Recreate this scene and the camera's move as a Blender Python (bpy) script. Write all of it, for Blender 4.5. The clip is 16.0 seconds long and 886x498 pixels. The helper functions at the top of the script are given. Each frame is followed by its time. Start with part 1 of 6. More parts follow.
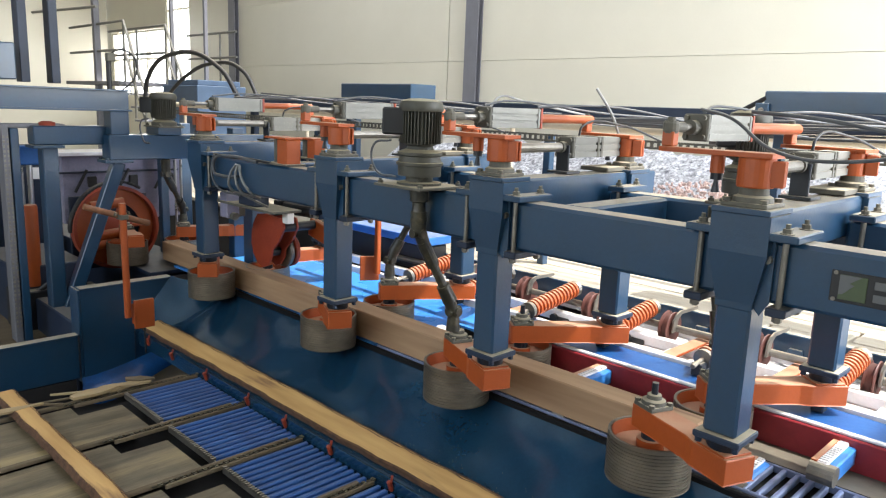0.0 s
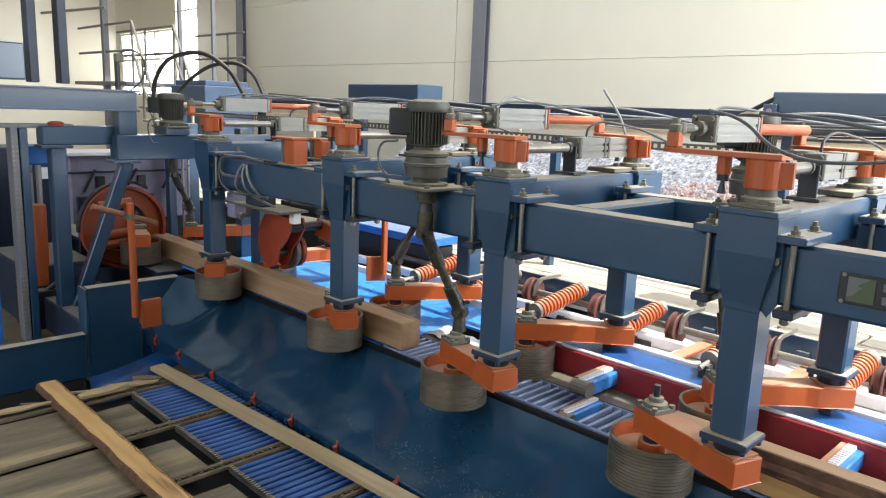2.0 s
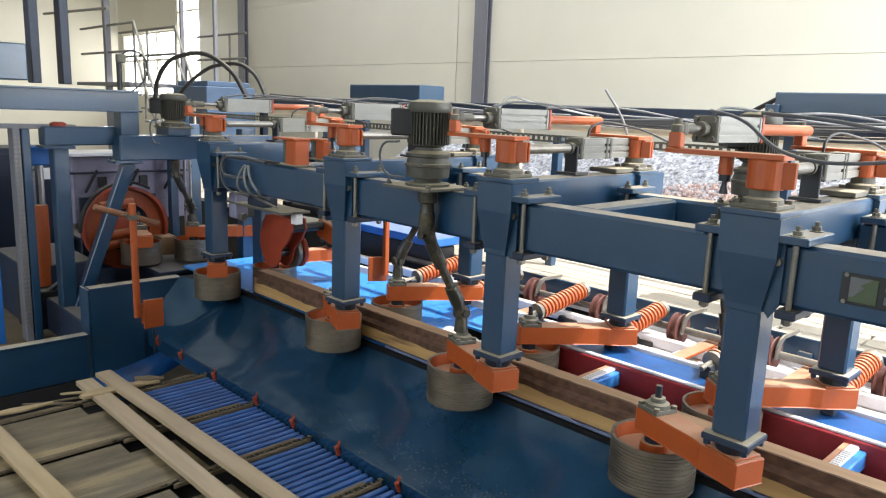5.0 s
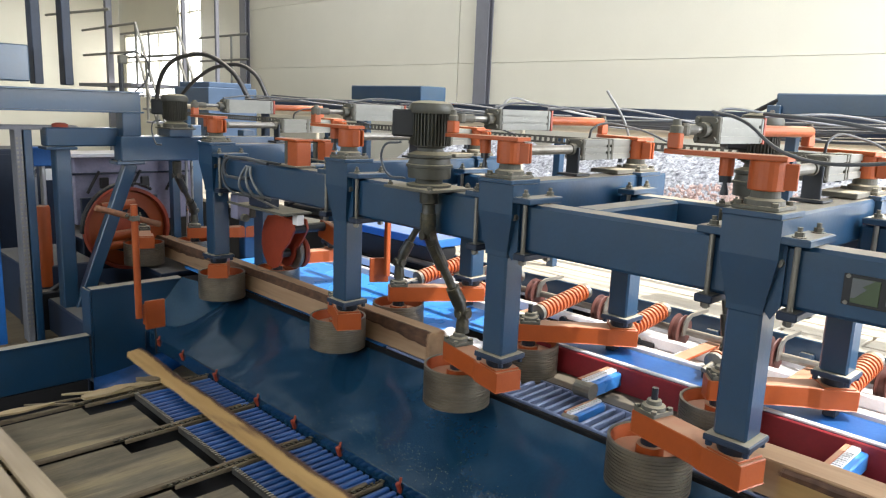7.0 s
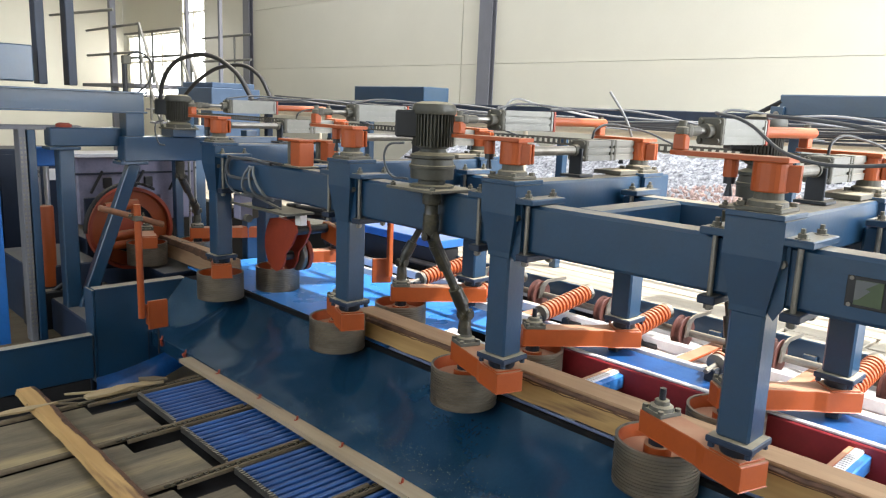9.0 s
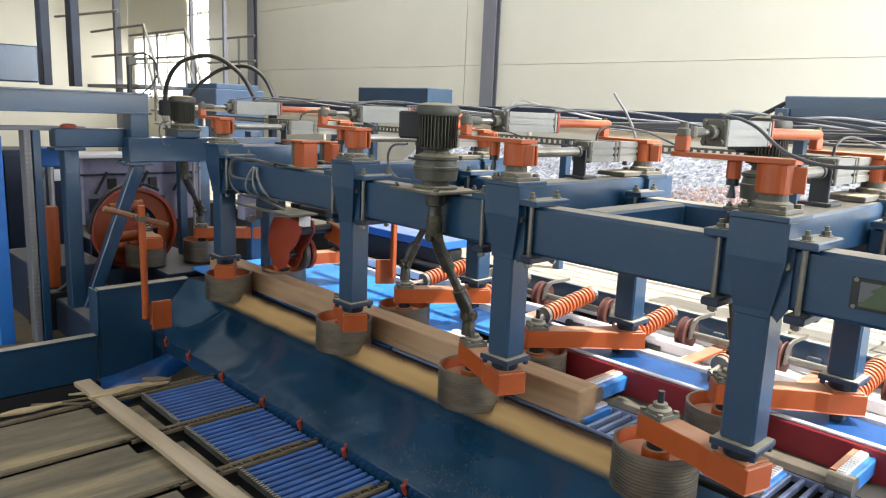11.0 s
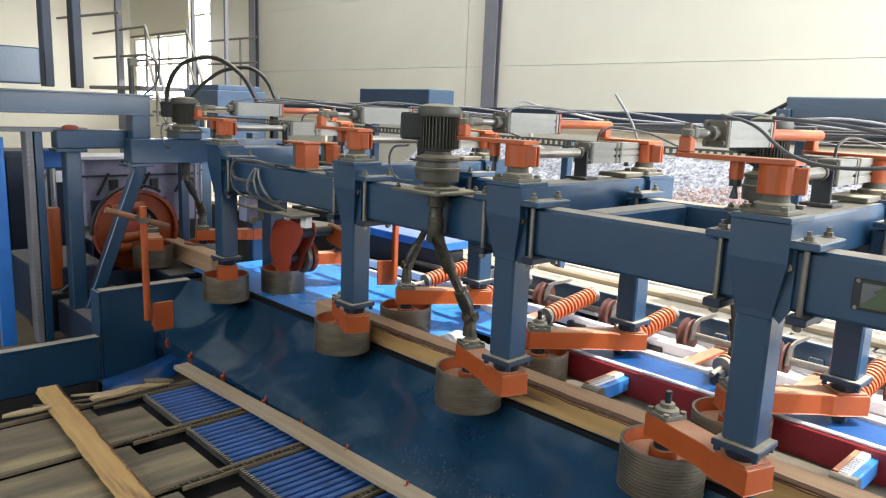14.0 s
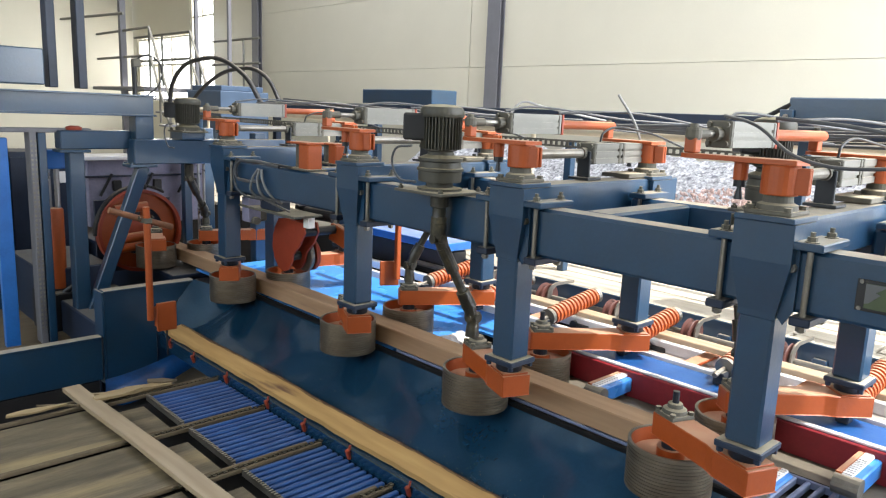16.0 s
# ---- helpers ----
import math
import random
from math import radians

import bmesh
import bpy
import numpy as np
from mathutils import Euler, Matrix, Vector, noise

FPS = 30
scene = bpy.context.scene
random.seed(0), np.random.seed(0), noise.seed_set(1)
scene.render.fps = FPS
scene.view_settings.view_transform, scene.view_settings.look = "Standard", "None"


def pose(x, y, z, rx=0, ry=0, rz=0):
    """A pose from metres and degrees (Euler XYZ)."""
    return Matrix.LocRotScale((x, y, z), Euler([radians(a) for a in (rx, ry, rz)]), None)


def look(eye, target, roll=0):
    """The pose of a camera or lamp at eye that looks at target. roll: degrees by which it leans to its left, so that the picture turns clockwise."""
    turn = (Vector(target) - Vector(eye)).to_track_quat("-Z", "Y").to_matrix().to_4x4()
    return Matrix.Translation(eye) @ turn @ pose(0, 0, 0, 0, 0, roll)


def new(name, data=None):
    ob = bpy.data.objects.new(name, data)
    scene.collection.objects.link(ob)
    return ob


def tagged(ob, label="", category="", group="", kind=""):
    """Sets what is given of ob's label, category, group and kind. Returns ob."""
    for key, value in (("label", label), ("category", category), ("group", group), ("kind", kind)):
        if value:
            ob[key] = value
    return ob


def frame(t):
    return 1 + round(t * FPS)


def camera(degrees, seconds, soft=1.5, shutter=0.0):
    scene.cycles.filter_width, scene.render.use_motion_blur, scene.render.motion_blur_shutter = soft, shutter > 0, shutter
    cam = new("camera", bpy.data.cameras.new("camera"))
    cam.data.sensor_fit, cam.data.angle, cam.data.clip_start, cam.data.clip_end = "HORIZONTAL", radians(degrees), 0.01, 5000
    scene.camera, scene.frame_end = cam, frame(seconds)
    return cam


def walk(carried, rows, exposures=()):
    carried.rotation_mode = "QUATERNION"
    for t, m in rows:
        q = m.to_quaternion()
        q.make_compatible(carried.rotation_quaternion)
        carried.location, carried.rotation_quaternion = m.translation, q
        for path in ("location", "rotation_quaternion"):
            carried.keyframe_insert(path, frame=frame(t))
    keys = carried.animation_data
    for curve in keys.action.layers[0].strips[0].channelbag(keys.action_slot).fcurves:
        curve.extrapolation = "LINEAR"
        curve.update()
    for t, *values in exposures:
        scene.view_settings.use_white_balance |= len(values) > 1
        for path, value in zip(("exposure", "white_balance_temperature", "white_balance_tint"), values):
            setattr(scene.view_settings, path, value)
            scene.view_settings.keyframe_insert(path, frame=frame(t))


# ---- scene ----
EXPO, PANE = 0.64, 3.0
cam = camera(62.77, 16.0, soft=1.2, shutter=0.5)
EYE = Vector((4.963, -2.207, 2.133))


def aim(yaw, pitch, roll):
    a, b = radians(yaw), radians(pitch)
    return look(EYE, EYE + Vector((math.cos(a) * math.cos(b), math.sin(a) * math.cos(b), -math.sin(b))), roll)


walk(cam, [(t, aim(a, b, c)) for t, a, b, c in (
    (0.0, 134.84, 11.03, 2.17), (0.5, 134.89, 11.02, 2.2), (1.0, 135.01, 11.015, 2.22), (1.5, 135.22, 11.015, 2.24),
    (2.0, 135.36, 11.0, 2.24), (2.5, 135.57, 10.975, 2.2), (3.0, 135.56, 10.97, 2.19), (3.5, 135.54, 10.99, 2.17),
    (4.0, 135.46, 10.98, 2.19), (6.5, 135.6, 10.93, 2.23), (7.0, 135.61, 10.9, 2.22), (7.5, 135.57, 10.865, 2.22),
    (8.0, 135.63, 10.84, 2.24), (8.5, 135.75, 10.84, 2.28), (9.0, 135.82, 10.85, 2.32), (11.5, 136.18, 10.75, 2.36),
    (12.0, 136.24, 10.75, 2.36), (12.5, 136.27, 10.745, 2.36), (13.0, 136.19, 10.71, 2.32), (13.5, 136.16, 10.7, 2.27),
    (14.0, 136.23, 10.685, 2.31), (14.5, 136.32, 10.685, 2.33), (15.0, 136.45, 10.7, 2.27), (15.5, 136.44, 10.69, 2.26),
    (16.0, 136.45, 10.65, 2.3))], exposures=[(0.0, EXPO), (16.0, EXPO)])

# ---------------------------------------------------------------- world and lights
SUN_EL, SUN_AZ = 62.0, 25.0          # the sun stands high over +x and +y and falls through the skylight
world = bpy.data.worlds.new("world")
scene.world = world
world.use_nodes = True
wn, wl = world.node_tree.nodes, world.node_tree.links
sky = wn.new("ShaderNodeTexSky")
sky.sky_type, sky.sun_disc = "NISHITA", False
sky.sun_elevation, sky.sun_rotation = radians(SUN_EL), radians(90 - SUN_AZ)
wl.new(sky.outputs[0], wn["Background"].inputs["Color"])
wn["Background"].inputs["Strength"].default_value = 0.12


def sun_lamp(name, m, power, colour, angle):
    data = bpy.data.lights.new(name, "SUN")
    data.energy, data.color, data.angle = power, colour, angle
    new(name, data).matrix_world = m


def window_lamp(name, m, power, colour, size, size_y):
    data = bpy.data.lights.new(name, "AREA")
    data.energy, data.color, data.shape, data.size, data.size_y = power, colour, "RECTANGLE", size, size_y
    new(name, data).matrix_world = m


def unit(el, az):
    return Vector((math.cos(radians(el)) * math.cos(radians(az)), math.cos(radians(el)) * math.sin(radians(az)), math.sin(radians(el))))


sun_lamp("sun", look(unit(SUN_EL, SUN_AZ) * 30, (0, 0, 0)), 5.0, (1.0, 0.96, 0.90), radians(0.53))
# area lamps for daylight in the hall's openings; the south one is an added fill
window_lamp("east_gate_daylight", look((7.05, 3.0, 2.9), (3.0, 2.2, 1.4)), 470, (0.90, 0.95, 1.0), size=4.4, size_y=4.4)
window_lamp("roof_window_daylight", look((0.3, 3.5, 6.40), (0.3, 3.5, 0)), 205, (0.97, 0.98, 1.0), size=14.0, size_y=3.4)
window_lamp("south_window_daylight", look((1.5, -6.3, 3.6), (1.5, 0, 1.2)), 178, (0.88, 0.95, 1.0), size=10.0, size_y=2.0)
window_lamp("north_window_daylight", look((-12.6, 5.25, 3.2), (-10.6, 1.0, 2.0)), 120, (0.95, 0.98, 1.0), size=3.6, size_y=1.8)

# ---------------------------------------------------------------- materials


def material(name, base, rough=0.5, metal=0.0, vary=0.12, scale=6.0, grain=60.0, bump=0.15, dust=0.0, dust_col=(0.50, 0.43, 0.31),
             stain=None, stain_amount=0.0, stain_scale=3.0, coat=0.0, stretch=(1, 1, 1), piece=0.0, emit=0.0, spec=0.5, dent=0.0, glint=None):
    """Surface with two scales of variation, fine relief, stains, and dust that settles on upward faces."""
    m = bpy.data.materials.new(name)
    m.use_nodes = True
    n, l = m.node_tree.nodes, m.node_tree.links
    p = n["Principled BSDF"]
    tc, mp = n.new("ShaderNodeTexCoord"), n.new("ShaderNodeMapping")
    mp.inputs["Scale"].default_value = stretch
    l.new(tc.outputs["Object"], mp.inputs["Vector"])

    def noise_node(s, detail=4.0, r=0.55):
        t = n.new("ShaderNodeTexNoise")
        t.inputs["Scale"].default_value, t.inputs["Detail"].default_value, t.inputs["Roughness"].default_value = s, detail, r
        l.new(mp.outputs[0], t.inputs["Vector"])
        return t

    def ramp(src, a, b, ca, cb):
        r = n.new("ShaderNodeValToRGB")
        r.color_ramp.elements[0].position, r.color_ramp.elements[1].position = a, b
        r.color_ramp.elements[0].color, r.color_ramp.elements[1].color = (*ca, 1), (*cb, 1)
        l.new(src, r.inputs[0])
        return r

    def mix(fac, a, b):
        x = n.new("ShaderNodeMix")
        x.data_type = "RGBA"
        if isinstance(fac, float):
            x.inputs[0].default_value = fac
        else:
            l.new(fac, x.inputs[0])
        for sock, v in ((x.inputs[6], a), (x.inputs[7], b)):
            if isinstance(v, tuple):
                sock.default_value = (*v, 1)
            else:
                l.new(v, sock)
        return x.outputs[2]

    big, fine = noise_node(scale), noise_node(grain, 3.0)
    dark, light = tuple(c * (1 - vary) for c in base), tuple(min(1.0, c * (1 + vary)) for c in base)
    col = ramp(big.outputs["Fac"], 0.3, 0.7, dark, light).outputs[0]
    col = mix(ramp(fine.outputs["Fac"], 0.35, 0.75, (0, 0, 0), (0.35, 0.35, 0.35)).outputs[0], col, tuple(c * (1 - 1.6 * vary) for c in base))
    if stain:
        s = noise_node(stain_scale, 6.0, 0.65)
        k = ramp(s.outputs["Fac"], 0.5, 0.68, (0, 0, 0), (stain_amount,) * 3).outputs[0]
        col = mix(k, col, stain)
    if glint:
        # pale patches painted in place of glints reflected off dents
        glint_col, amount, s0, lo = glint
        k = ramp(noise_node(s0, 2.5, 0.5).outputs["Fac"], lo, lo + 0.10, (0, 0, 0), (amount,) * 3).outputs[0]
        col = mix(k, col, glint_col)
    if piece:
        info = n.new("ShaderNodeObjectInfo")
        hsv = n.new("ShaderNodeHueSaturation")
        mr = n.new("ShaderNodeMapRange")
        mr.inputs["To Min"].default_value, mr.inputs["To Max"].default_value = 1 - piece, 1 + piece
        l.new(info.outputs["Random"], mr.inputs["Value"])
        l.new(mr.outputs[0], hsv.inputs["Value"])
        l.new(col, hsv.inputs["Color"])
        col = hsv.outputs[0]
    rough_out = None
    if dust:
        geo = n.new("ShaderNodeNewGeometry")
        sep = n.new("ShaderNodeSeparateXYZ")
        l.new(geo.outputs["Normal"], sep.inputs[0])
        up = ramp(sep.outputs["Z"], 0.72, 0.97, (0, 0, 0), (1, 1, 1)).outputs[0]
        d = noise_node(9.0, 5.0)
        amt = ramp(d.outputs["Fac"], 0.25, 0.6, (dust * 0.55,) * 3, (dust,) * 3).outputs[0]
        mul = n.new("ShaderNodeMath")
        mul.operation = "MULTIPLY"
        l.new(up, mul.inputs[0])
        l.new(amt, mul.inputs[1])
        col = mix(mul.outputs[0], col, dust_col)
        ra = n.new("ShaderNodeMath")
        ra.operation = "MULTIPLY_ADD"
        l.new(mul.outputs[0], ra.inputs[0])
        ra.inputs[1].default_value, ra.inputs[2].default_value = 0.9 - rough, rough
        rough_out = ra.outputs[0]
    l.new(col, p.inputs["Base Color"])
    if rough_out is None:
        rr = n.new("ShaderNodeMapRange")
        rr.inputs["To Min"].default_value, rr.inputs["To Max"].default_value = max(0.03, rough - 0.1), min(1.0, rough + 0.12)
        l.new(big.outputs["Fac"], rr.inputs["Value"])
        rough_out = rr.outputs[0]
    l.new(rough_out, p.inputs["Roughness"])
    p.inputs["Metallic"].default_value = metal
    p.inputs["Coat Weight"].default_value = coat
    p.inputs["Specular IOR Level"].default_value = spec
    if bump:
        b = n.new("ShaderNodeBump")
        b.inputs["Strength"].default_value, b.inputs["Distance"].default_value = bump, 0.004
        l.new(fine.outputs["Fac"], b.inputs["Height"])
        if dent:
            b2, broad = n.new("ShaderNodeBump"), noise_node(3.2, 1.5)
            b2.inputs["Strength"].default_value, b2.inputs["Distance"].default_value = dent, 0.05
            l.new(broad.outputs["Fac"], b2.inputs["Height"])
            l.new(b2.outputs[0], b.inputs["Normal"])
        l.new(b.outputs[0], p.inputs["Normal"])
        l.new(b.outputs[0], p.inputs["Coat Normal"])
        p.inputs["Coat Roughness"].default_value = 0.12
    if emit:
        p.inputs["Emission Color"].default_value = (1, 1, 1, 1)
        p.inputs["Emission Strength"].default_value = emit
    return m


def wood_material(name, base, ring, rough=0.75, piece=0.1, bark=None, bark_from=0.52, coat=0.0):
    """Sawn timber: grain drawn out along x, growth streaks, optional brown bark streaks."""
    m = bpy.data.materials.new(name)
    m.use_nodes = True
    n, l = m.node_tree.nodes, m.node_tree.links
    p = n["Principled BSDF"]
    tc, mp = n.new("ShaderNodeTexCoord"), n.new("ShaderNodeMapping")
    mp.inputs["Scale"].default_value = (0.7, 9.0, 9.0)
    l.new(tc.outputs["Object"], mp.inputs["Vector"])
    info = n.new("ShaderNodeObjectInfo")
    l.new(info.outputs["Random"], mp.inputs["Location"])
    t = n.new("ShaderNodeTexNoise")
    t.inputs["Scale"].default_value, t.inputs["Detail"].default_value = 3.0, 7.0
    l.new(mp.outputs[0], t.inputs["Vector"])
    r = n.new("ShaderNodeValToRGB")
    r.color_ramp.elements[0].position, r.color_ramp.elements[1].position = 0.32, 0.7
    r.color_ramp.elements[0].color, r.color_ramp.elements[1].color = (*ring, 1), (*base, 1)
    l.new(t.outputs["Fac"], r.inputs[0])
    col = r.outputs[0]
    if bark:
        mp2, t2 = n.new("ShaderNodeMapping"), n.new("ShaderNodeTexNoise")
        mp2.inputs["Scale"].default_value = (0.5, 5.0, 5.0)
        l.new(tc.outputs["Object"], mp2.inputs["Vector"])
        t2.inputs["Scale"].default_value, t2.inputs["Detail"].default_value = 2.2, 6.0
        l.new(mp2.outputs[0], t2.inputs["Vector"])
        r2 = n.new("ShaderNodeValToRGB")
        r2.color_ramp.elements[0].position, r2.color_ramp.elements[1].position = bark_from, bark_from + 0.08
        l.new(t2.outputs["Fac"], r2.inputs[0])
        x = n.new("ShaderNodeMix")
        x.data_type = "RGBA"
        l.new(r2.outputs[0], x.inputs[0])
        l.new(col, x.inputs[6])
        x.inputs[7].default_value = (*bark, 1)
        col = x.outputs[2]
    hsv, mr = n.new("ShaderNodeHueSaturation"), n.new("ShaderNodeMapRange")
    mr.inputs["To Min"].default_value, mr.inputs["To Max"].default_value = 1 - piece, 1 + piece
    l.new(info.outputs["Random"], mr.inputs["Value"])
    l.new(mr.outputs[0], hsv.inputs["Value"])
    l.new(col, hsv.inputs["Color"])
    l.new(hsv.outputs[0], p.inputs["Base Color"])
    p.inputs["Roughness"].default_value = rough
    p.inputs["Coat Weight"].default_value, p.inputs["Coat Roughness"].default_value = coat, 0.18
    b = n.new("ShaderNodeBump")
    b.inputs["Strength"].default_value, b.inputs["Distance"].default_value = 0.35, 0.003
    l.new(t.outputs["Fac"], b.inputs["Height"])
    l.new(b.outputs[0], p.inputs["Normal"])
    return m


BLUE = (0.0072, 0.043, 0.098)
M_BLUE = material("blue_paint", BLUE, 0.38, vary=0.14, scale=4, dust=0.85, stain=(0.02, 0.04, 0.06), stain_amount=0.45, coat=0.55)
M_FOOT = material("dusty_navy_plate", (0.012, 0.026, 0.055), 0.5, vary=0.2, dust=0.95)
M_RUBBER = material("dull_black_rubber", (0.006, 0.006, 0.007), 0.75, vary=0.3, spec=0.25)
# blue raised in the base colour to stand for sunlit glare
M_BLUE_CLEAN = material("glare_blue_sheet", (0.05, 0.25, 0.68), 0.28, vary=0.16, scale=2.5, bump=0.05, stain=(0.016, 0.08, 0.24), stain_amount=0.6, stain_scale=1.6, coat=0.1)
M_CHUTE = material("worn_chute_sheet", (0.015, 0.070, 0.145), 0.19, metal=0.5, vary=0.22, scale=1.3, bump=0.03, stain=(0.035, 0.115, 0.20), stain_amount=0.35, stain_scale=1.4, coat=0.8, dent=0.28, glint=((0.30, 0.30, 0.27), 0.25, 1.6, 0.72))
M_BRIGHT_BLUE = material("bright_blue_paint", (0.02, 0.15, 0.50), 0.38, vary=0.15, dust=0.35, stain=(0.01, 0.05, 0.16), stain_amount=0.4)
M_ORANGE = material("orange_paint", (0.36, 0.068, 0.009), 0.48, vary=0.12, dust=0.5, dust_col=(0.55, 0.42, 0.28), stain=(0.22, 0.045, 0.012), stain_amount=0.5)
M_RED = material("dull_red_paint", (0.34, 0.050, 0.018), 0.5, vary=0.15, stain=(0.12, 0.012, 0.008), stain_amount=0.5)
M_CRIMSON = material("crimson_conveyor_side", (0.26, 0.012, 0.02), 0.55, vary=0.2, stain=(0.08, 0.01, 0.012), stain_amount=0.6)
M_STEEL = material("worn_steel", (0.24, 0.225, 0.20), 0.42, metal=0.75, vary=0.25, scale=5, stain=(0.10, 0.075, 0.05), stain_amount=0.6, dust=0.5)
M_DRUM = material("ridged_roller_steel", (0.235, 0.20, 0.155), 0.40, metal=0.7, vary=0.3, scale=7, stain=(0.12, 0.09, 0.06), stain_amount=0.6, stretch=(1, 1, 2.5))
M_ALU = material("dusty_aluminium", (0.20, 0.195, 0.175), 0.5, metal=0.4, vary=0.12, dust=0.75, dust_col=(0.50, 0.45, 0.34))
M_GREY = material("dusty_grey_cast", (0.105, 0.098, 0.078), 0.7, vary=0.25, scale=9, dust=0.9, dust_col=(0.42, 0.36, 0.25))
M_MOTOR = material("olive_grey_motor", (0.056, 0.053, 0.040), 0.55, vary=0.25, scale=8, dust=0.9, dust_col=(0.36, 0.31, 0.20))
M_BLACK = material("black_rubber", (0.012, 0.012, 0.014), 0.5, vary=0.3, dust=0.3)
M_BLACKBLUE = material("black_bearing_housing", (0.010, 0.014, 0.022), 0.4, vary=0.3, dust=0.35)
M_HOSE = material("grey_hose", (0.07, 0.075, 0.085), 0.5, vary=0.2, dust=0.5)
M_HOSE_L = material("pale_hose", (0.21, 0.215, 0.215), 0.5, vary=0.15, dust=0.4)
M_CHROME = material("chrome_rod", (0.42, 0.42, 0.42), 0.28, metal=1.0, vary=0.05, bump=0.0)
M_WALL = material("cream_wall_panel", (0.645, 0.613, 0.508), 0.42, vary=0.03, scale=1.2, bump=0.03, piece=0.015)
M_COLUMN = material("grey_steel_column", (0.17, 0.17, 0.19), 0.5, vary=0.08)
M_FLOOR = material("dusty_concrete", (0.27, 0.25, 0.22), 0.85, vary=0.2, scale=1.5, stain=(0.36, 0.29, 0.19), stain_amount=0.7)
M_CEIL = material("pale_roof_sheet", (0.55, 0.54, 0.50), 0.7, vary=0.06)
M_PLATE = material("scraped_steel_plate", (0.17, 0.14, 0.09), 0.45, metal=0.2, vary=0.45, scale=3.2, grain=34, stretch=(5, 0.6, 1), stain=(0.42, 0.325, 0.17), stain_amount=0.9, stain_scale=0.9)
# near-black colour that stands in for shade under things and inside openings
M_SHADE = material("near_black_shade", (0.014, 0.013, 0.014), 0.8, vary=0.3)
M_BAR = material("blue_grate_bar", (0.018, 0.085, 0.29), 0.38, vary=0.25, scale=8, piece=0.15, dust=0.08)
M_GRATE = material("pale_blue_grate_bar", (0.22, 0.27, 0.42), 0.4, metal=0.2, vary=0.2, piece=0.12)
M_WHITE = material("pale_painted_steel", (0.76, 0.76, 0.80), 0.5, vary=0.12, stain=(0.40, 0.34, 0.28), stain_amount=0.5, dust=0.5)
M_DECK = material("pale_wood_deck", (0.44, 0.39, 0.31), 0.8, vary=0.15, stretch=(0.5, 4, 1), stain=(0.30, 0.24, 0.17), stain_amount=0.6, piece=0.12)
M_SLATWOOD = material("worn_wood_strip", (0.15, 0.115, 0.072), 0.8, vary=0.3, stretch=(6, 1, 1), stain=(0.10, 0.07, 0.04), stain_amount=0.6)
M_CHIP = material("grey_wood_debris", (0.60, 0.60, 0.64), 0.85, vary=0.6, scale=28, grain=45, bump=1.0, stain=(0.10, 0.10, 0.12), stain_amount=0.9, stain_scale=22)
M_PINKCHIP = material("reddish_wood_chunks", (0.70, 0.52, 0.47), 0.85, vary=0.35, scale=18)
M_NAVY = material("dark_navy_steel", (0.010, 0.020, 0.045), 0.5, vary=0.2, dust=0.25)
M_BEIGE = material("beige_dusty_tube", (0.55, 0.48, 0.37), 0.7, vary=0.12, dust=0.5)
M_LOGOGREEN = material("sign_green", (0.06, 0.085, 0.04), 0.5, vary=0.1)
M_LOGOGREY = material("sign_grey", (0.11, 0.115, 0.12), 0.5, vary=0.05)
M_CANT = wood_material("fresh_sawn_timber", (0.44, 0.285, 0.165), (0.34, 0.205, 0.115), 0.75, 0.06, bark=(0.25, 0.15, 0.09), bark_from=0.64)
M_SLAB = wood_material("slab_timber", (0.54, 0.34, 0.13), (0.41, 0.24, 0.085), 0.7, 0.10, bark=(0.16, 0.08, 0.04), bark_from=0.66)
# tan greyed part-way to take in the pale sheen seen near the chute
M_SLAB_GREY = wood_material("pale_sheen_slab", (0.46, 0.365, 0.245), (0.36, 0.275, 0.175), 0.36, 0.05, coat=0.35)
M_SLAB_DULL = wood_material("dull_tan_slab", (0.43, 0.33, 0.19), (0.33, 0.245, 0.13), 0.45, 0.06, coat=0.4)
M_BARK = material("rough_bark", (0.10, 0.05, 0.028), 0.95, vary=0.45, scale=25, bump=0.6)
M_PALEBLUE = material("blue_grey_housing", (0.06, 0.10, 0.17), 0.5, vary=0.12)
M_TAG = material("white_tag", (0.8, 0.8, 0.8), 0.5, vary=0.03)
M_SILL = material("deep_blue_sill", (0.012, 0.075, 0.24), 0.4, vary=0.15, stain=(0.01, 0.04, 0.12), stain_amount=0.4)
M_GREASE = material("greasy_black_shaft", (0.030, 0.027, 0.018), 0.35, vary=0.5, scale=14, grain=90, bump=0.3, stain=(0.13, 0.11, 0.06), stain_amount=0.6, stain_scale=16, dust=0.4, dust_col=(0.30, 0.26, 0.16))
M_RUST = material("rusty_pipe", (0.25, 0.105, 0.05), 0.7, vary=0.3, scale=20, stain=(0.10, 0.045, 0.025), stain_amount=0.6)
M_SPECK = material("yellow_sawdust", (0.33, 0.25, 0.10), 0.9, vary=0.25, scale=30)
M_APRON = material("deep_blue_apron_sheet", (0.011, 0.070, 0.235), 0.2, vary=0.25, scale=2.5, bump=0.04, stain=(0.008, 0.03, 0.09), stain_amount=0.7, stain_scale=3, coat=0.4)
M_ENDGRAIN = material("sawn_end_grain", (0.36, 0.22, 0.12), 0.85, vary=0.25, scale=14, stain=(0.24, 0.13, 0.07), stain_amount=0.5, stain_scale=18)
M_HUBRED = material("worn_red_hub", (0.095, 0.030, 0.022), 0.6, vary=0.25)
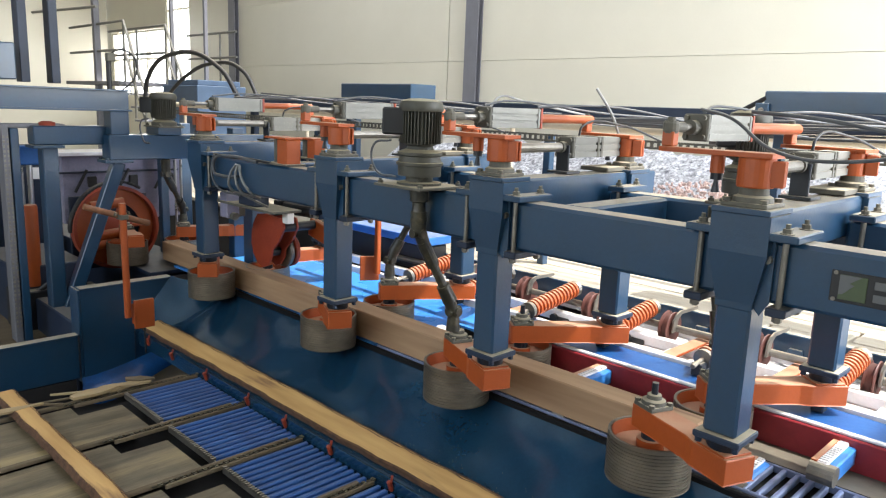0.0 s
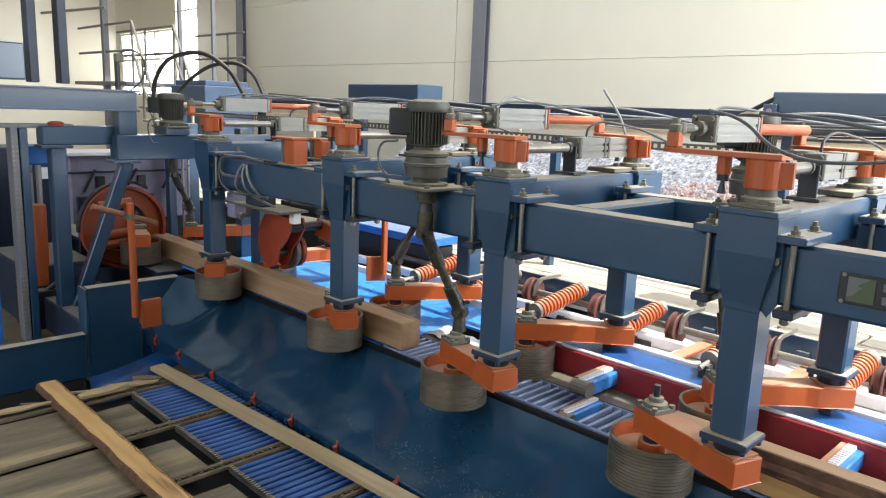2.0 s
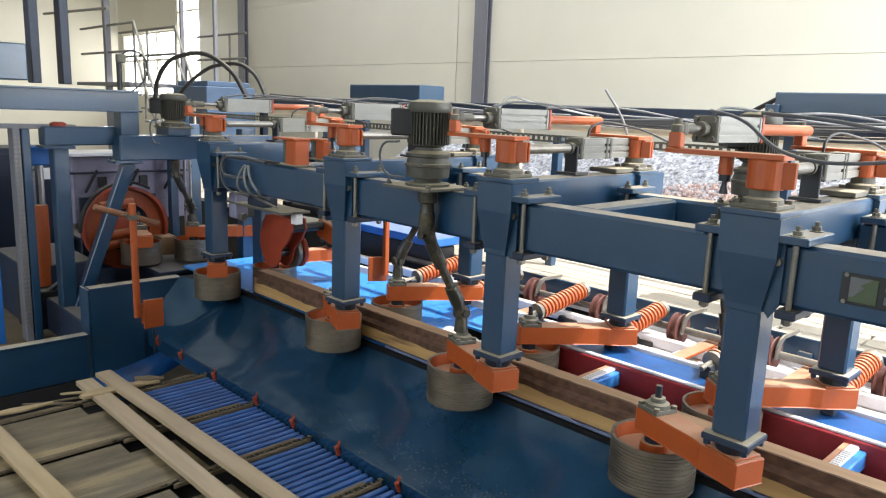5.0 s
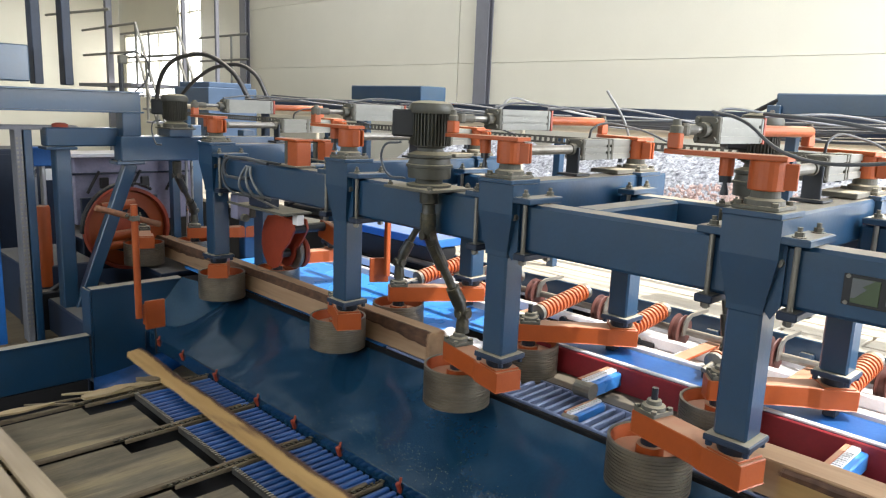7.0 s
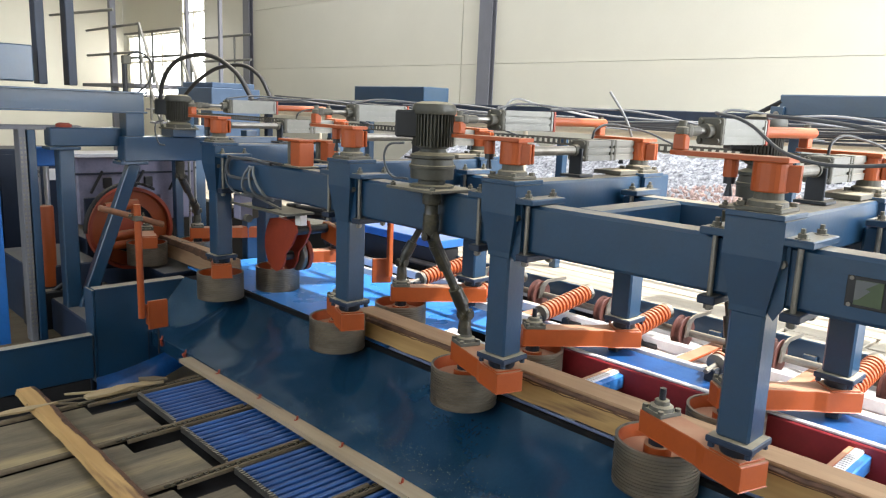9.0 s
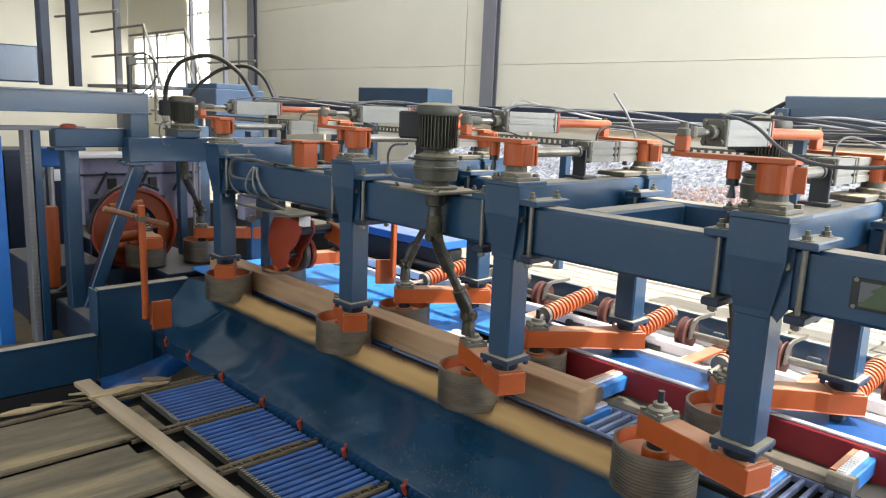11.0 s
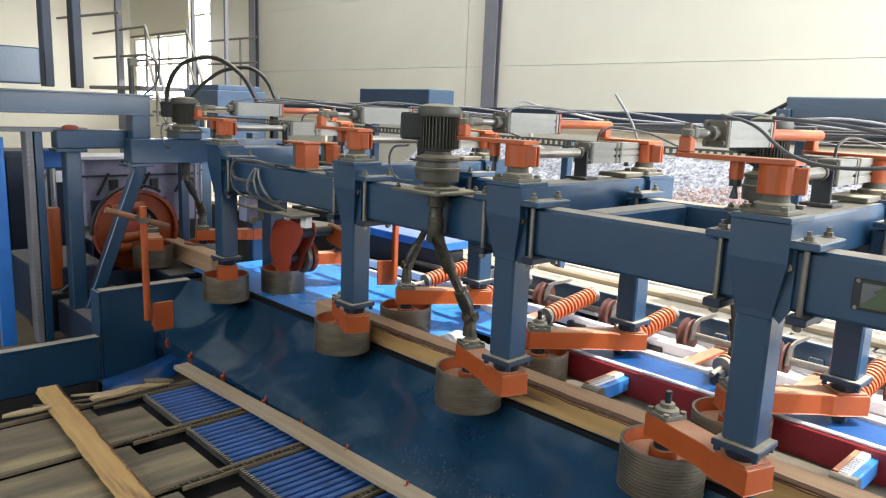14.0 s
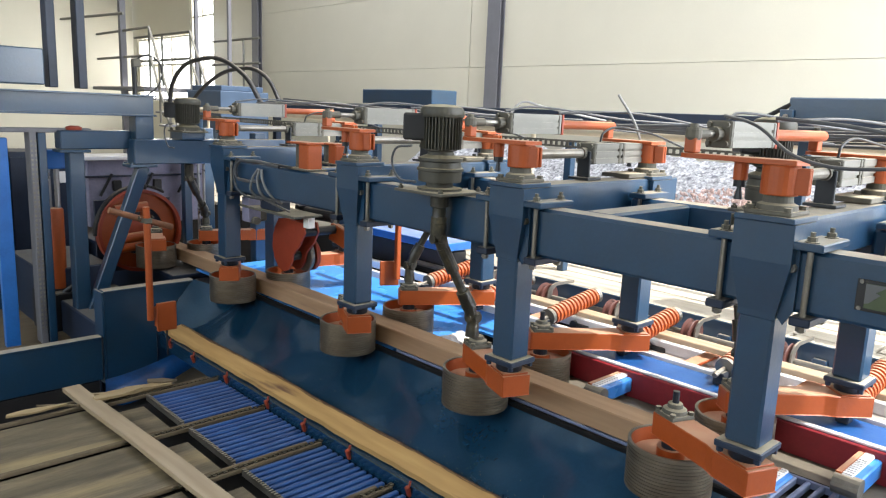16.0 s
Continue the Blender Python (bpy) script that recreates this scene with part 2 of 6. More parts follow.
M_LILAC = material("pale_lilac_plate", (0.26, 0.25, 0.36), 0.5, vary=0.2, scale=3, stain=(0.10, 0.10, 0.14), stain_amount=0.7)
M_SKYPANE = material("bright_window_pane", (0.8, 0.8, 0.8), 0.3, vary=0.02, bump=0.0, emit=PANE)

# ---------------------------------------------------------------- mesh helpers


def frame_of(loc=(0, 0, 0), rot=(0, 0, 0)):
    return pose(*loc, *rot)


def add_box(bm, loc, size, rot=(0, 0, 0), bev=0.004):
    m = frame_of(loc, rot) @ Matrix.Diagonal((*size, 1))
    made = bmesh.ops.create_cube(bm, size=1.0, matrix=m)["verts"]
    if bev:
        edges = list({e for v in made for e in v.link_edges})
        bmesh.ops.bevel(bm, geom=edges, offset=min(bev, min(size) * 0.3), segments=1, affect="EDGES")


def add_prism(bm, outline, axis, a, b):
    """An outline in the plane across an axis ('x', 'y' or 'z'), drawn out from a to b."""
    def at(p, k):
        return {"x": (k, p[0], p[1]), "y": (p[0], k, p[1]), "z": (p[0], p[1], k)}[axis]
    lo, hi = [bm.verts.new(at(p, a)) for p in outline], [bm.verts.new(at(p, b)) for p in outline]
    bm.faces.new(lo), bm.faces.new(hi)
    n = len(outline)
    for i in range(n):
        bm.faces.new((lo[i], lo[(i + 1) % n], hi[(i + 1) % n], hi[i]))


def between(a, b):
    a, b = Vector(a), Vector(b)
    q = (b - a).to_track_quat("Z", "Y")
    return Matrix.LocRotScale((a + b) / 2, q, None), (b - a).length


def add_rod(bm, a, b, r, r2=None, seg=16):
    m, length = between(a, b)
    bmesh.ops.create_cone(bm, cap_ends=True, segments=seg, radius1=r, radius2=r if r2 is None else r2, depth=length, matrix=m)


def add_bar(bm, a, b, w, h, bev=0.004):
    """A square bar from a to b."""
    m, length = between(a, b)
    made = bmesh.ops.create_cube(bm, size=1.0, matrix=m @ Matrix.Diagonal((w, h, length, 1)))["verts"]
    if bev:
        bmesh.ops.bevel(bm, geom=list({e for v in made for e in v.link_edges}), offset=bev, segments=1, affect="EDGES")


def add_lathe(bm, profile, m=Matrix(), seg=32, closed=False, first=True):
    """A profile of (radius, height) turned round z."""
    rings = [[bm.verts.new(m @ Vector((r * math.cos(a), r * math.sin(a), z))) for a in (2 * math.pi * i / seg for i in range(seg))] for r, z in profile]
    pairs = list(zip(rings, rings[1:])) + ([(rings[-1], rings[0])] if closed else [])
    for lo, hi in pairs:
        for i in range(seg):
            bm.faces.new((lo[i], lo[(i + 1) % seg], hi[(i + 1) % seg], hi[i]))
    if not closed:
        for ring in ((rings[0], rings[-1]) if first else (rings[-1],)):
            bm.faces.new(ring)


def add_nut(bm, loc, r=0.012, h=0.01, bolt=0.0):
    bmesh.ops.create_cone(bm, cap_ends=True, segments=6, radius1=r, radius2=r, depth=h, matrix=pose(loc[0], loc[1], loc[2] + h / 2))
    if bolt:
        bmesh.ops.create_cone(bm, cap_ends=True, segments=8, radius1=r * 0.55, radius2=r * 0.55, depth=bolt, matrix=pose(loc[0], loc[1], loc[2] + h + bolt / 2))


def finish(name, bm, mat):
    bmesh.ops.recalc_face_normals(bm, faces=bm.faces)
    me = bpy.data.meshes.new(name)
    bm.to_mesh(me)
    bm.free()
    for m in (mat if isinstance(mat, (list, tuple)) else [mat]):
        me.materials.append(m)
    return me


def smooth(me, angle=35):
    for p in me.polygons:
        p.use_smooth = True
    me.set_sharp_from_angle(angle=radians(angle))
    return me


def part(name, bm, mat, parent=None, label="", round_=False):
    me = finish(name, bm, mat)
    if round_:
        smooth(me)
    ob = new(name, me)
    if parent is not None:
        ob.parent = parent
    if label:
        ob["label"] = label
    return ob


def thing(name, label, category, loc=(0, 0, 0), rot=(0, 0, 0), group="", kind=""):
    ob = new(name)
    ob.empty_display_size = 0.1
    ob.matrix_basis = pose(*loc, *rot)
    return tagged(ob, label, category, group, kind)


def solid(name, bm, mat, label, category, group="", kind="", round_=False):
    return tagged(part(name, bm, mat, round_=round_), label, category, group, kind)


def B():
    return bmesh.new()


def tube(name, points, r, mat, label, category="hose", group="", parent=None):
    """A hose or pipe along points."""
    cu = bpy.data.curves.new(name, "CURVE")
    cu.dimensions, cu.bevel_depth, cu.bevel_resolution, cu.resolution_u, cu.use_fill_caps = "3D", r, 3, 8, True
    sp = cu.splines.new("BEZIER")
    sp.bezier_points.add(len(points) - 1)
    for bp, p in zip(sp.bezier_points, points):
        bp.co = p
        bp.handle_left_type = bp.handle_right_type = "AUTO"
    cu.materials.append(mat)
    ob = new(name, cu)
    if parent is not None:
        ob.parent = parent
        return ob
    return tagged(ob, label, category, group)

# ---------------------------------------------------------------- the hall
WALL_Y, WEST_X, EAST_X, SOUTH_Y, ROOF_Z = 5.4, -15.4, 7.2, -6.4, 6.5


def build_hall():
    bm = B()
    add_box(bm, (-4.1, -0.5, -0.1), (23.0, 12.2, 0.2), bev=0)
    solid("floor", bm, M_FLOOR, "dusty grey concrete floor strewn with sawdust", "floor", kind="structure")
    # north wall: sandwich panels in courses between columns
    north = thing("wall_north", "cream sandwich-panel hall wall with thin joints", "wall", kind="structure")
    for x0, x1, z0, z1 in ((-8.8, 7.3, 0, 6.5), (-15.5, -15.2, 0, 6.5), (-15.2, -8.8, 0, 2.15), (-15.2, -8.8, 5.2, 6.5), (-10.75, -8.8, 2.15, 5.2), (-15.2, -11.95, 3.72, 5.2)):
        bm = B()
        add_box(bm, ((x0 + x1) / 2, WALL_Y + 0.13, (z0 + z1) / 2), (x1 - x0, 0.12, z1 - z0), bev=0)
        part("backing", bm, M_WALL if x1 < 0 else M_CEIL, north)
    bm = B()
    add_box(bm, (0, 0, 0), (5.985, 0.06, 1.116), bev=0.003)
    panel = finish("panel", bm, M_WALL)
    for k in range(1, 4):
        for j in range(1, 7):
            ob = new("panel", panel)
            ob.parent = north
            ob.location = (-11.65 + 6.0 * k, WALL_Y + 0.03, -0.02 + 1.12 * j)
    win = thing("window_1", "tall window with grey bars against bright daylight", "window", (-11.35, WALL_Y + 0.13, 3.67), kind="structure")
    for x in (-0.56, 0.0, 0.56):
        bm = B()
        add_box(bm, (x, 0, 0), (0.045, 0.1, 3.05))
        part("mullion", bm, M_WALL, win)
    for z in (-1.5, 0.4, 1.5):
        bm = B()
        add_box(bm, (0, 0.012, z), (1.16, 0.1, 0.04))
        part("transom", bm, M_WALL, win)
    # made-up opening whose bright backdrop stands in for a sun patch on the wall
    low = thing("glare_opening", "added low opening with pale bars, in place of a sunlit wall patch", "window", (-13.58, WALL_Y + 0.13, 2.93), kind="structure")
    for x in (-1.58, -0.55, 0.5, 1.58):
        bm = B()
        add_box(bm, (x, 0, 0), (0.05, 0.1, 1.54))
        part("mullion", bm, M_WALL, low)
    for z in (-0.75, 0.1, 0.75):
        bm = B()
        add_box(bm, (0, 0.012, z), (3.2, 0.1, 0.04))
        part("transom", bm, M_WALL, low)
    bm = B()
    add_box(bm, (-14.0, WALL_Y + 1.6, 3.7), (14.0, 0.02, 6.0), bev=0)
    solid("backdrop", bm, M_SKYPANE, "bright hazy daylight outside the window", "backdrop", kind="structure")
    bm = B()
    add_box(bm, (WEST_X, -0.5, 3.25), (0.2, 11.8, 6.5), bev=0)
    solid("wall_west", bm, M_WALL, "pale end wall of the hall", "wall", kind="structure")
    # unseen south wall behind the camera, its strip opened for the added fill lamp
    bm = B()
    for x0, x1, z0, z1 in ((-15.4, 7.1, 0, 2.5), (-15.4, 7.1, 4.7, 6.5), (-15.4, -3.7, 2.5, 4.7), (6.7, 7.1, 2.5, 4.7)):
        add_box(bm, ((x0 + x1) / 2, SOUTH_Y, (z0 + z1) / 2), (x1 - x0, 0.2, z1 - z0), bev=0)
    solid("wall_south", bm, M_WALL, "unseen cream hall wall with a strip opening for the added fill lamp", "wall", kind="structure")
    # unseen east wall; light enters from this side, the wide yard gate is assumed
    bm = B()
    for y0, y1, z0, z1 in ((-6.4, -0.5, 0, 6.5), (-0.5, GATE[0], 0, 0.4), (-0.5, GATE[0], 1.5, 6.5), (GATE[0], GATE[1], GATE[2], 6.5), (GATE[1], 5.7, 0, 6.5)):
        add_box(bm, (EAST_X, (y0 + y1) / 2, (z0 + z1) / 2), (0.2, y1 - y0, z1 - z0), bev=0)
    solid("wall_east", bm, M_WALL, "unseen cream end wall with an assumed wide opening", "wall", kind="structure")
    # unseen roof with skylights; the strip at x 1.0-2.2 is added to block sun
    bm = B()
    for x0, x1, y0, y1 in ((-15.5, 7.3, -6.5, 1.75), (-15.5, 7.3, 5.35, 5.7), (-15.5, -6.6, 1.75, 5.35), (7.05, 7.3, 1.75, 5.35), (1.0, 2.2, 1.75, 5.35)):
        add_box(bm, ((x0 + x1) / 2, (y0 + y1) / 2, ROOF_Z + 0.08), (x1 - x0, y1 - y0, 0.16), bev=0)
    solid("ceiling", bm, M_CEIL, "pale unseen roof, its long skylight split by an added sun-blocking strip", "ceiling", kind="structure")
    bm = B()
    add_box(bm, (10.0, 0, -0.13), (600, 600, 0.02), bev=0)
    solid("ground", bm, M_FLOOR, "pale yard ground around the hall", "ground", kind="structure")
    # wall columns
    for x in (-8.65, -2.12):
        bm = B()
        add_box(bm, (x, WALL_Y - 0.09, 3.25), (0.24, 0.014, 6.5), bev=0.003)
        add_box(bm, (x, WALL_Y - 0.005, 3.25), (0.24, 0.014, 6.5), bev=0.003)
        add_box(bm, (x, WALL_Y - 0.047, 3.25), (0.012, 0.07, 6.5), bev=0)
        solid("wall_column", bm, M_COLUMN, "grey painted steel column standing against the wall", "column", "wall columns", "structure")


GATE = (0.55, 5.3, 6.3)
build_hall()

# ---------------------------------------------------------------- machine frame
POST_X = (0.61, 2.01, 3.07, 4.08)
NEAR_Y, FAR_Y = 0.0, 0.93
BEAM_TOP, BEAM_BOT = 1.785, 1.595
CROSS_TOP = 1.865


def post_meshes():
    bm = B()
    add_box(bm, (0, 0, 1.36), (0.11, 0.11, 0.42), bev=0.008)
    w, t = 0.0875, 0.055
    # flared head, wider towards the top
    rings = [(t, 1.565), (t, 1.585), (w, 1.74), (w, 1.856)]
    loops = [[bm.verts.new((sx * (r + 0.002), sy * (min(r, 0.075) + 0.002), z)) for sx, sy in ((-1, -1), (1, -1), (1, 1), (-1, 1))] for r, z in rings]
    for a, b in zip(loops, loops[1:]):
        for i in range(4):
            bm.faces.new((a[i], a[(i + 1) % 4], b[(i + 1) % 4], b[i]))
    bm.faces.new(loops[0]), bm.faces.new(loops[-1])
    post = finish("post", bm, M_BLUE)
    bm = B()
    add_box(bm, (0, 0, 1.1385), (0.152, 0.152, 0.023), bev=0.004)
    for sx in (-1, 1):
        for sy in (-1, 1):
            add_nut(bm, (sx * 0.06, sy * 0.06, 1.11), 0.011, 0.017)
    foot = finish("foot_plate", bm, M_FOOT)
    bm = B()
    add_lathe(bm, [(0.03, 1.085), (0.048, 1.087), (0.055, 1.1), (0.055, 1.127)], seg=24)
    bearing = smooth(finish("lower_bearing", bm, M_BLACKBLUE))
    bm = B()
    add_box(bm, (0, 0, 1.866), (0.178, 0.178, 0.018), bev=0.003)
    lid = finish("top_plate", bm, M_BLUE)
    bm = B()
    add_box(bm, (0, 0, 1.882), (0.14, 0.14, 0.013), (0, 0, 0), bev=0.003)
    for sx in (-1, 1):
        for sy in (-1, 1):
            add_nut(bm, (sx * 0.055, sy * 0.055, 1.889), 0.012, 0.012)
    add_lathe(bm, [(0.060, 1.888), (0.058, 1.904), (0.044, 1.91), (0.042, 1.932)], seg=24)
    top = finish("bearing_plate", bm, M_GREY)
    return post, foot, bearing, top, lid


def build_frame():
    fr = thing("machine_frame", "blue painted steel portal frame of the roller infeed, dusty on top", "machine frame")
    post, foot, bearing, top, lid = post_meshes()
    for x in POST_X:
        for y in (NEAR_Y, FAR_Y):
            for name, me in (("post", post), ("foot_plate", foot), ("lower_bearing", bearing), ("bearing_plate", top), ("top_plate", lid)):
                ob = new(name, me)
                ob.parent, ob.location = fr, (x, y, 0)
        # cross beam over both posts
        bm = B()
        add_box(bm, (x, 0.52, CROSS_TOP - 0.075), (0.135, 1.19, 0.146), bev=0.008)
        part("cross_beam", bm, M_BLUE, fr)
    # long beams, near and far, and short struts between them
    edges = [-0.42] + [v for x in POST_X for v in (x - 0.068, x + 0.068)] + [6.6]
    for y in (0.03, 0.76):
        for a, b in zip(edges[::2], edges[1::2]):
            if y < 0.1 and a < 0:
                continue
            bm = B()
            add_box(bm, ((a + b) / 2, y, (BEAM_TOP + BEAM_BOT) / 2), (b - a, 0.12, BEAM_TOP - BEAM_BOT), bev=0.012)
            part("long_beam", bm, M_BLUE, fr)
    for x in (1.3, 3.38, 5.2):
        bm = B()
        add_box(bm, (x, 0.395, BEAM_TOP - 0.072), (0.12, 0.606, 0.14), bev=0.01)
        part("strut", bm, M_BLUE, fr)
    # clamps beside each cross beam
    bm = B()
    add_box(bm, (0, 0.0, BEAM_TOP + 0.014), (0.085, 0.21, 0.024), bev=0.004)
    plate = finish("clamp_plate", bm, M_BLUE)
    bm = B()
    add_lathe(bm, [(0.02, BEAM_TOP + 0.026), (0.02, BEAM_TOP + 0.029)], seg=14)
    add_nut(bm, (0, 0, BEAM_TOP + 0.029), 0.014, 0.013, 0.014)
    nut = finish("clamp_nut", bm, M_GREY)
    bm = B()
    add_rod(bm, (0, 0, BEAM_BOT - 0.05), (0, 0, BEAM_TOP + 0.005), 0.009, seg=10)
    add_nut(bm, (0, 0, BEAM_BOT - 0.046), 0.015, 0.014)
    rod = finish("clamp_rod", bm, M_STEEL)
    bm = B()
    add_box(bm, (0, 0, BEAM_BOT - 0.016), (0.06, 0.2, 0.026), bev=0.004)
    low = finish("clamp_bar", bm, M_NAVY)
    for x in POST_X:
        for side in (-1, 1):
            for y in (0.03, 0.76):
                if y < 0.1 and x - 0.2 < 0.5 and side < 0:
                    continue
                for name, me, dy in (("clamp_plate", plate, 0), ("clamp_nut", nut, -0.075), ("clamp_nut", nut, 0.075), ("clamp_rod", rod, -0.075), ("clamp_rod", rod, 0.075), ("clamp_bar", low, 0)):
                    ob = new(name, me)
                    ob.parent, ob.location = fr, (x + side * 0.128, y + dy, 0)
    # side gussets under the beam beside the near posts
    for x in POST_X:
        bm = B()
        add_prism(bm, [(x + 0.056, 1.575), (x + 0.075, 1.555), (x + 0.10, 1.6), (x + 0.10, 1.78), (x + 0.092, 1.79)], "y", -0.045, -0.034)
        part("gusset", bm, M_BLUE, fr)
        bm = B()
        add_rod(bm, (x + 0.085, -0.035, 1.73), (x + 0.085, -0.062, 1.73), 0.013, seg=10)
        part("bolt", bm, M_STEEL, fr)
    # plain nameplate on the near beam
    sx0 = 4.335
    bm = B()
    add_box(bm, (sx0 + 0.17, -0.033, 1.687), (0.34, 0.005, 0.088), bev=0.002)
    sign = part("nameplate", bm, M_BLACK, fr, "black maker's plate with pale bars of writing")
    bm = B()
    add_box(bm, (sx0 + 0.058, -0.037, 1.687), (0.07, 0.004, 0.07), bev=0.001)
    part("emblem", bm, M_LOGOGREEN, sign)
    bm = B()
    add_prism(bm, [(sx0 + 0.024, 1.7215), (sx0 + 0.08, 1.7215), (sx0 + 0.05, 1.70), (sx0 + 0.062, 1.695), (sx0 + 0.035, 1.668), (sx0 + 0.024, 1.665)], "y", -0.0415, -0.0395)
    part("emblem_shape", bm, M_LOGOGREY, sign)
    for z, w in ((1.705, 0.13), (1.67, 0.16)):
        bm = B()
        add_box(bm, (sx0 + 0.11 + w / 2, -0.037, z), (w, 0.004, 0.022), bev=0.001)
        part("writing_bar", bm, M_LOGOGREY, sign)
    for dx in (0.012, 0.328):
        for z in (1.65, 1.725):
            bm = B()
            add_rod(bm, (sx0 + dx, -0.034, z), (sx0 + dx, -0.04, z), 0.006, seg=10)
            part("screw", bm, M_STEEL, sign)
    return fr


build_frame()

# ---------------------------------------------------------------- swinging feed rollers
ROLL_R, RIM_Z, ROLL_H = 0.155, 0.985, 0.175


def roller_meshes():
    bm = B()
    prof = [(ROLL_R - 0.011, 0.0), (ROLL_R, 0.0)]
    n = 13
    for i in range(n):
        z = -0.006 - i * (ROLL_H - 0.008) / n
        prof += [(ROLL_R, z), (ROLL_R, z - 0.0075), (ROLL_R - 0.0045, z - 0.0085), (ROLL_R - 0.0045, z - 0.0125)]
    prof += [(ROLL_R, -ROLL_H), (ROLL_R - 0.02, -ROLL_H), (ROLL_R - 0.02, -ROLL_H + 0.03), (ROLL_R - 0.011, -ROLL_H + 0.03)]
    add_lathe(bm, prof, seg=48, closed=True)
    drum = smooth(finish("drum", bm, M_DRUM), 30)
    bm = B()
    add_lathe(bm, [(ROLL_R - 0.012, -0.004), (ROLL_R - 0.0125, -0.004), (ROLL_R - 0.016, -0.055), (0.05, -0.062), (0.05, -0.02), (0.001, -0.018)], seg=40, first=False)
    dish = smooth(finish("dish", bm, M_ORANGE), 40)
    return drum, dish


DRUM, DISH = roller_meshes()
UNITS = []


def swing_unit(x, y, hub, lever, z_arm=1.085, name="feed_roller_arm", shaft_top=True, c=1.0):
    """A vertical shaft in a post, its arm with the ridged roller below and its lever on top. hub, lever: offsets from the shaft."""
    u = thing(name, "orange swing arm with a ridged steel feed roller, dusty", "feed roller", (x, y, 0), group="feed rollers of the infeed")
    hx, hy = hub
    ang, length = math.degrees(math.atan2(hy, hx)), math.hypot(hx, hy)
    turn = pose(0, 0, 0, 0, 0, ang)
    bm = B()
    h = 0.085
    made = Matrix(turn)
    pts = [(-0.075, -0.062), (0.075, -0.062), (0.12, -0.05), (length + 0.055, -0.05), (length + 0.062, -0.04), (length + 0.062, 0.04), (length + 0.055, 0.05), (0.12, 0.05), (0.075, 0.062), (-0.075, 0.062)]
    add_prism(bm, pts, "z", z_arm - h, z_arm)
    bmesh.ops.transform(bm, matrix=made, verts=bm.verts)
    bmesh.ops.bevel(bm, geom=list(bm.edges), offset=0.003, segments=1, affect="EDGES")
    part("arm", bm, M_ORANGE, u)
    bm = B()
    add_box(bm, (0, 0, z_arm + 0.004), (0.125, 0.115, 0.008), (0, 0, ang), bev=0.002)
    part("wear_plate", bm, M_ORANGE, u)
    # hub bearing
    bm = B()
    add_box(bm, (hx, hy, z_arm + 0.008), (0.1, 0.1, 0.016), (0, 0, ang), bev=0.003)
    add_lathe(bm, [(0.045, z_arm + 0.015), (0.042, z_arm + 0.03), (0.028, z_arm + 0.036), (0.026, z_arm + 0.05), (0.022, z_arm + 0.052)], Matrix.Translation((hx, hy, 0)), seg=20)
    for a in range(4):
        q = turn.to_3x3() @ Vector((0.04 * (1 if a & 1 else -1), 0.04 * (1 if a & 2 else -1), 0))
        add_nut(bm, (hx + q.x, hy + q.y, z_arm + 0.016), 0.011, 0.011)
    hubp = part("hub_bearing", bm, M_GREY, u)
    if shaft_top:
        bm = B()
        add_rod(bm, (hx, hy, z_arm + 0.05), (hx, hy, z_arm + 0.095), 0.012, seg=12)
        part("stub_shaft", bm, M_BLACKBLUE, hubp)
    roller = new("roller")
    roller.parent, roller.location = u, (hx, hy, RIM_Z)
    for nm, me in (("drum", DRUM), ("dish", DISH)):
        ob = new(nm, me)
        ob.parent = roller
    bm = B()
    add_rod(bm, (0, 0, -0.03), (0, 0, z_arm - h - RIM_Z), 0.035, seg=16)
    ob = part("axle", bm, M_BLACKBLUE, roller)
    # top clamp and lever
    if lever:
        lx, ly = lever
        la, ll = math.degrees(math.atan2(ly, lx)), math.hypot(lx, ly)
        bm = B()
        add_lathe(bm, [(0.052 * c, 1.932), (0.054 * c, 1.936), (0.054 * c, 2.016), (0.052 * c, 2.02)], seg=24)
        ck = bm
        add_box(ck, (0.058, 0.022, 1.975), (0.045, 0.014, 0.078), (0, 0, 15), bev=0.003)
        add_box(ck, (0.064, -0.006, 1.975), (0.045, 0.014, 0.078), (0, 0, 15), bev=0.003)
        part("clamp_hub", bm, M_ORANGE, u)
        bm = B()
        add_prism(bm, [(-0.06, -0.05), (0.05, -0.05), (ll, -0.03), (ll + 0.03, -0.015), (ll + 0.03, 0.015), (ll, 0.03), (0.05, 0.05), (-0.06, 0.05)], "z", 2.021, 2.036)
        bmesh.ops.transform(bm, matrix=pose(0, 0, 0, 0, 0, la), verts=bm.verts)
        bmesh.ops.bevel(bm, geom=list(bm.edges), offset=0.002, segments=1, affect="EDGES")
        lev = part("lever", bm, M_ORANGE, u)
        bm = B()
        add_box(bm, (lx, ly, 2.062), (0.04, 0.04, 0.05), (0, 0, la), bev=0.004)
        part("pin_block", bm, M_ORANGE, lev)
        bm = B()
        add_lathe(bm, [(0.02, 2.087), (0.021, 2.092), (0.021, 2.108), (0.014, 2.112), (0.013, 2.13)], Matrix.Translation((lx, ly, 0)), seg=14)
        part("pin", bm, M_GREY, lev)
        # small stop below the lever
        f = 0.42
        bm = B()
        add_rod(bm, (lx * f, ly * f, 2.022), (lx * f, ly * f, 1.965), 0.022, seg=14)
        part("stop", bm, M_ORANGE, lev)
        bm = B()
        add_rod(bm, (lx * f, ly * f, 1.965), (lx * f, ly * f, 1.944), 0.019, seg=10)
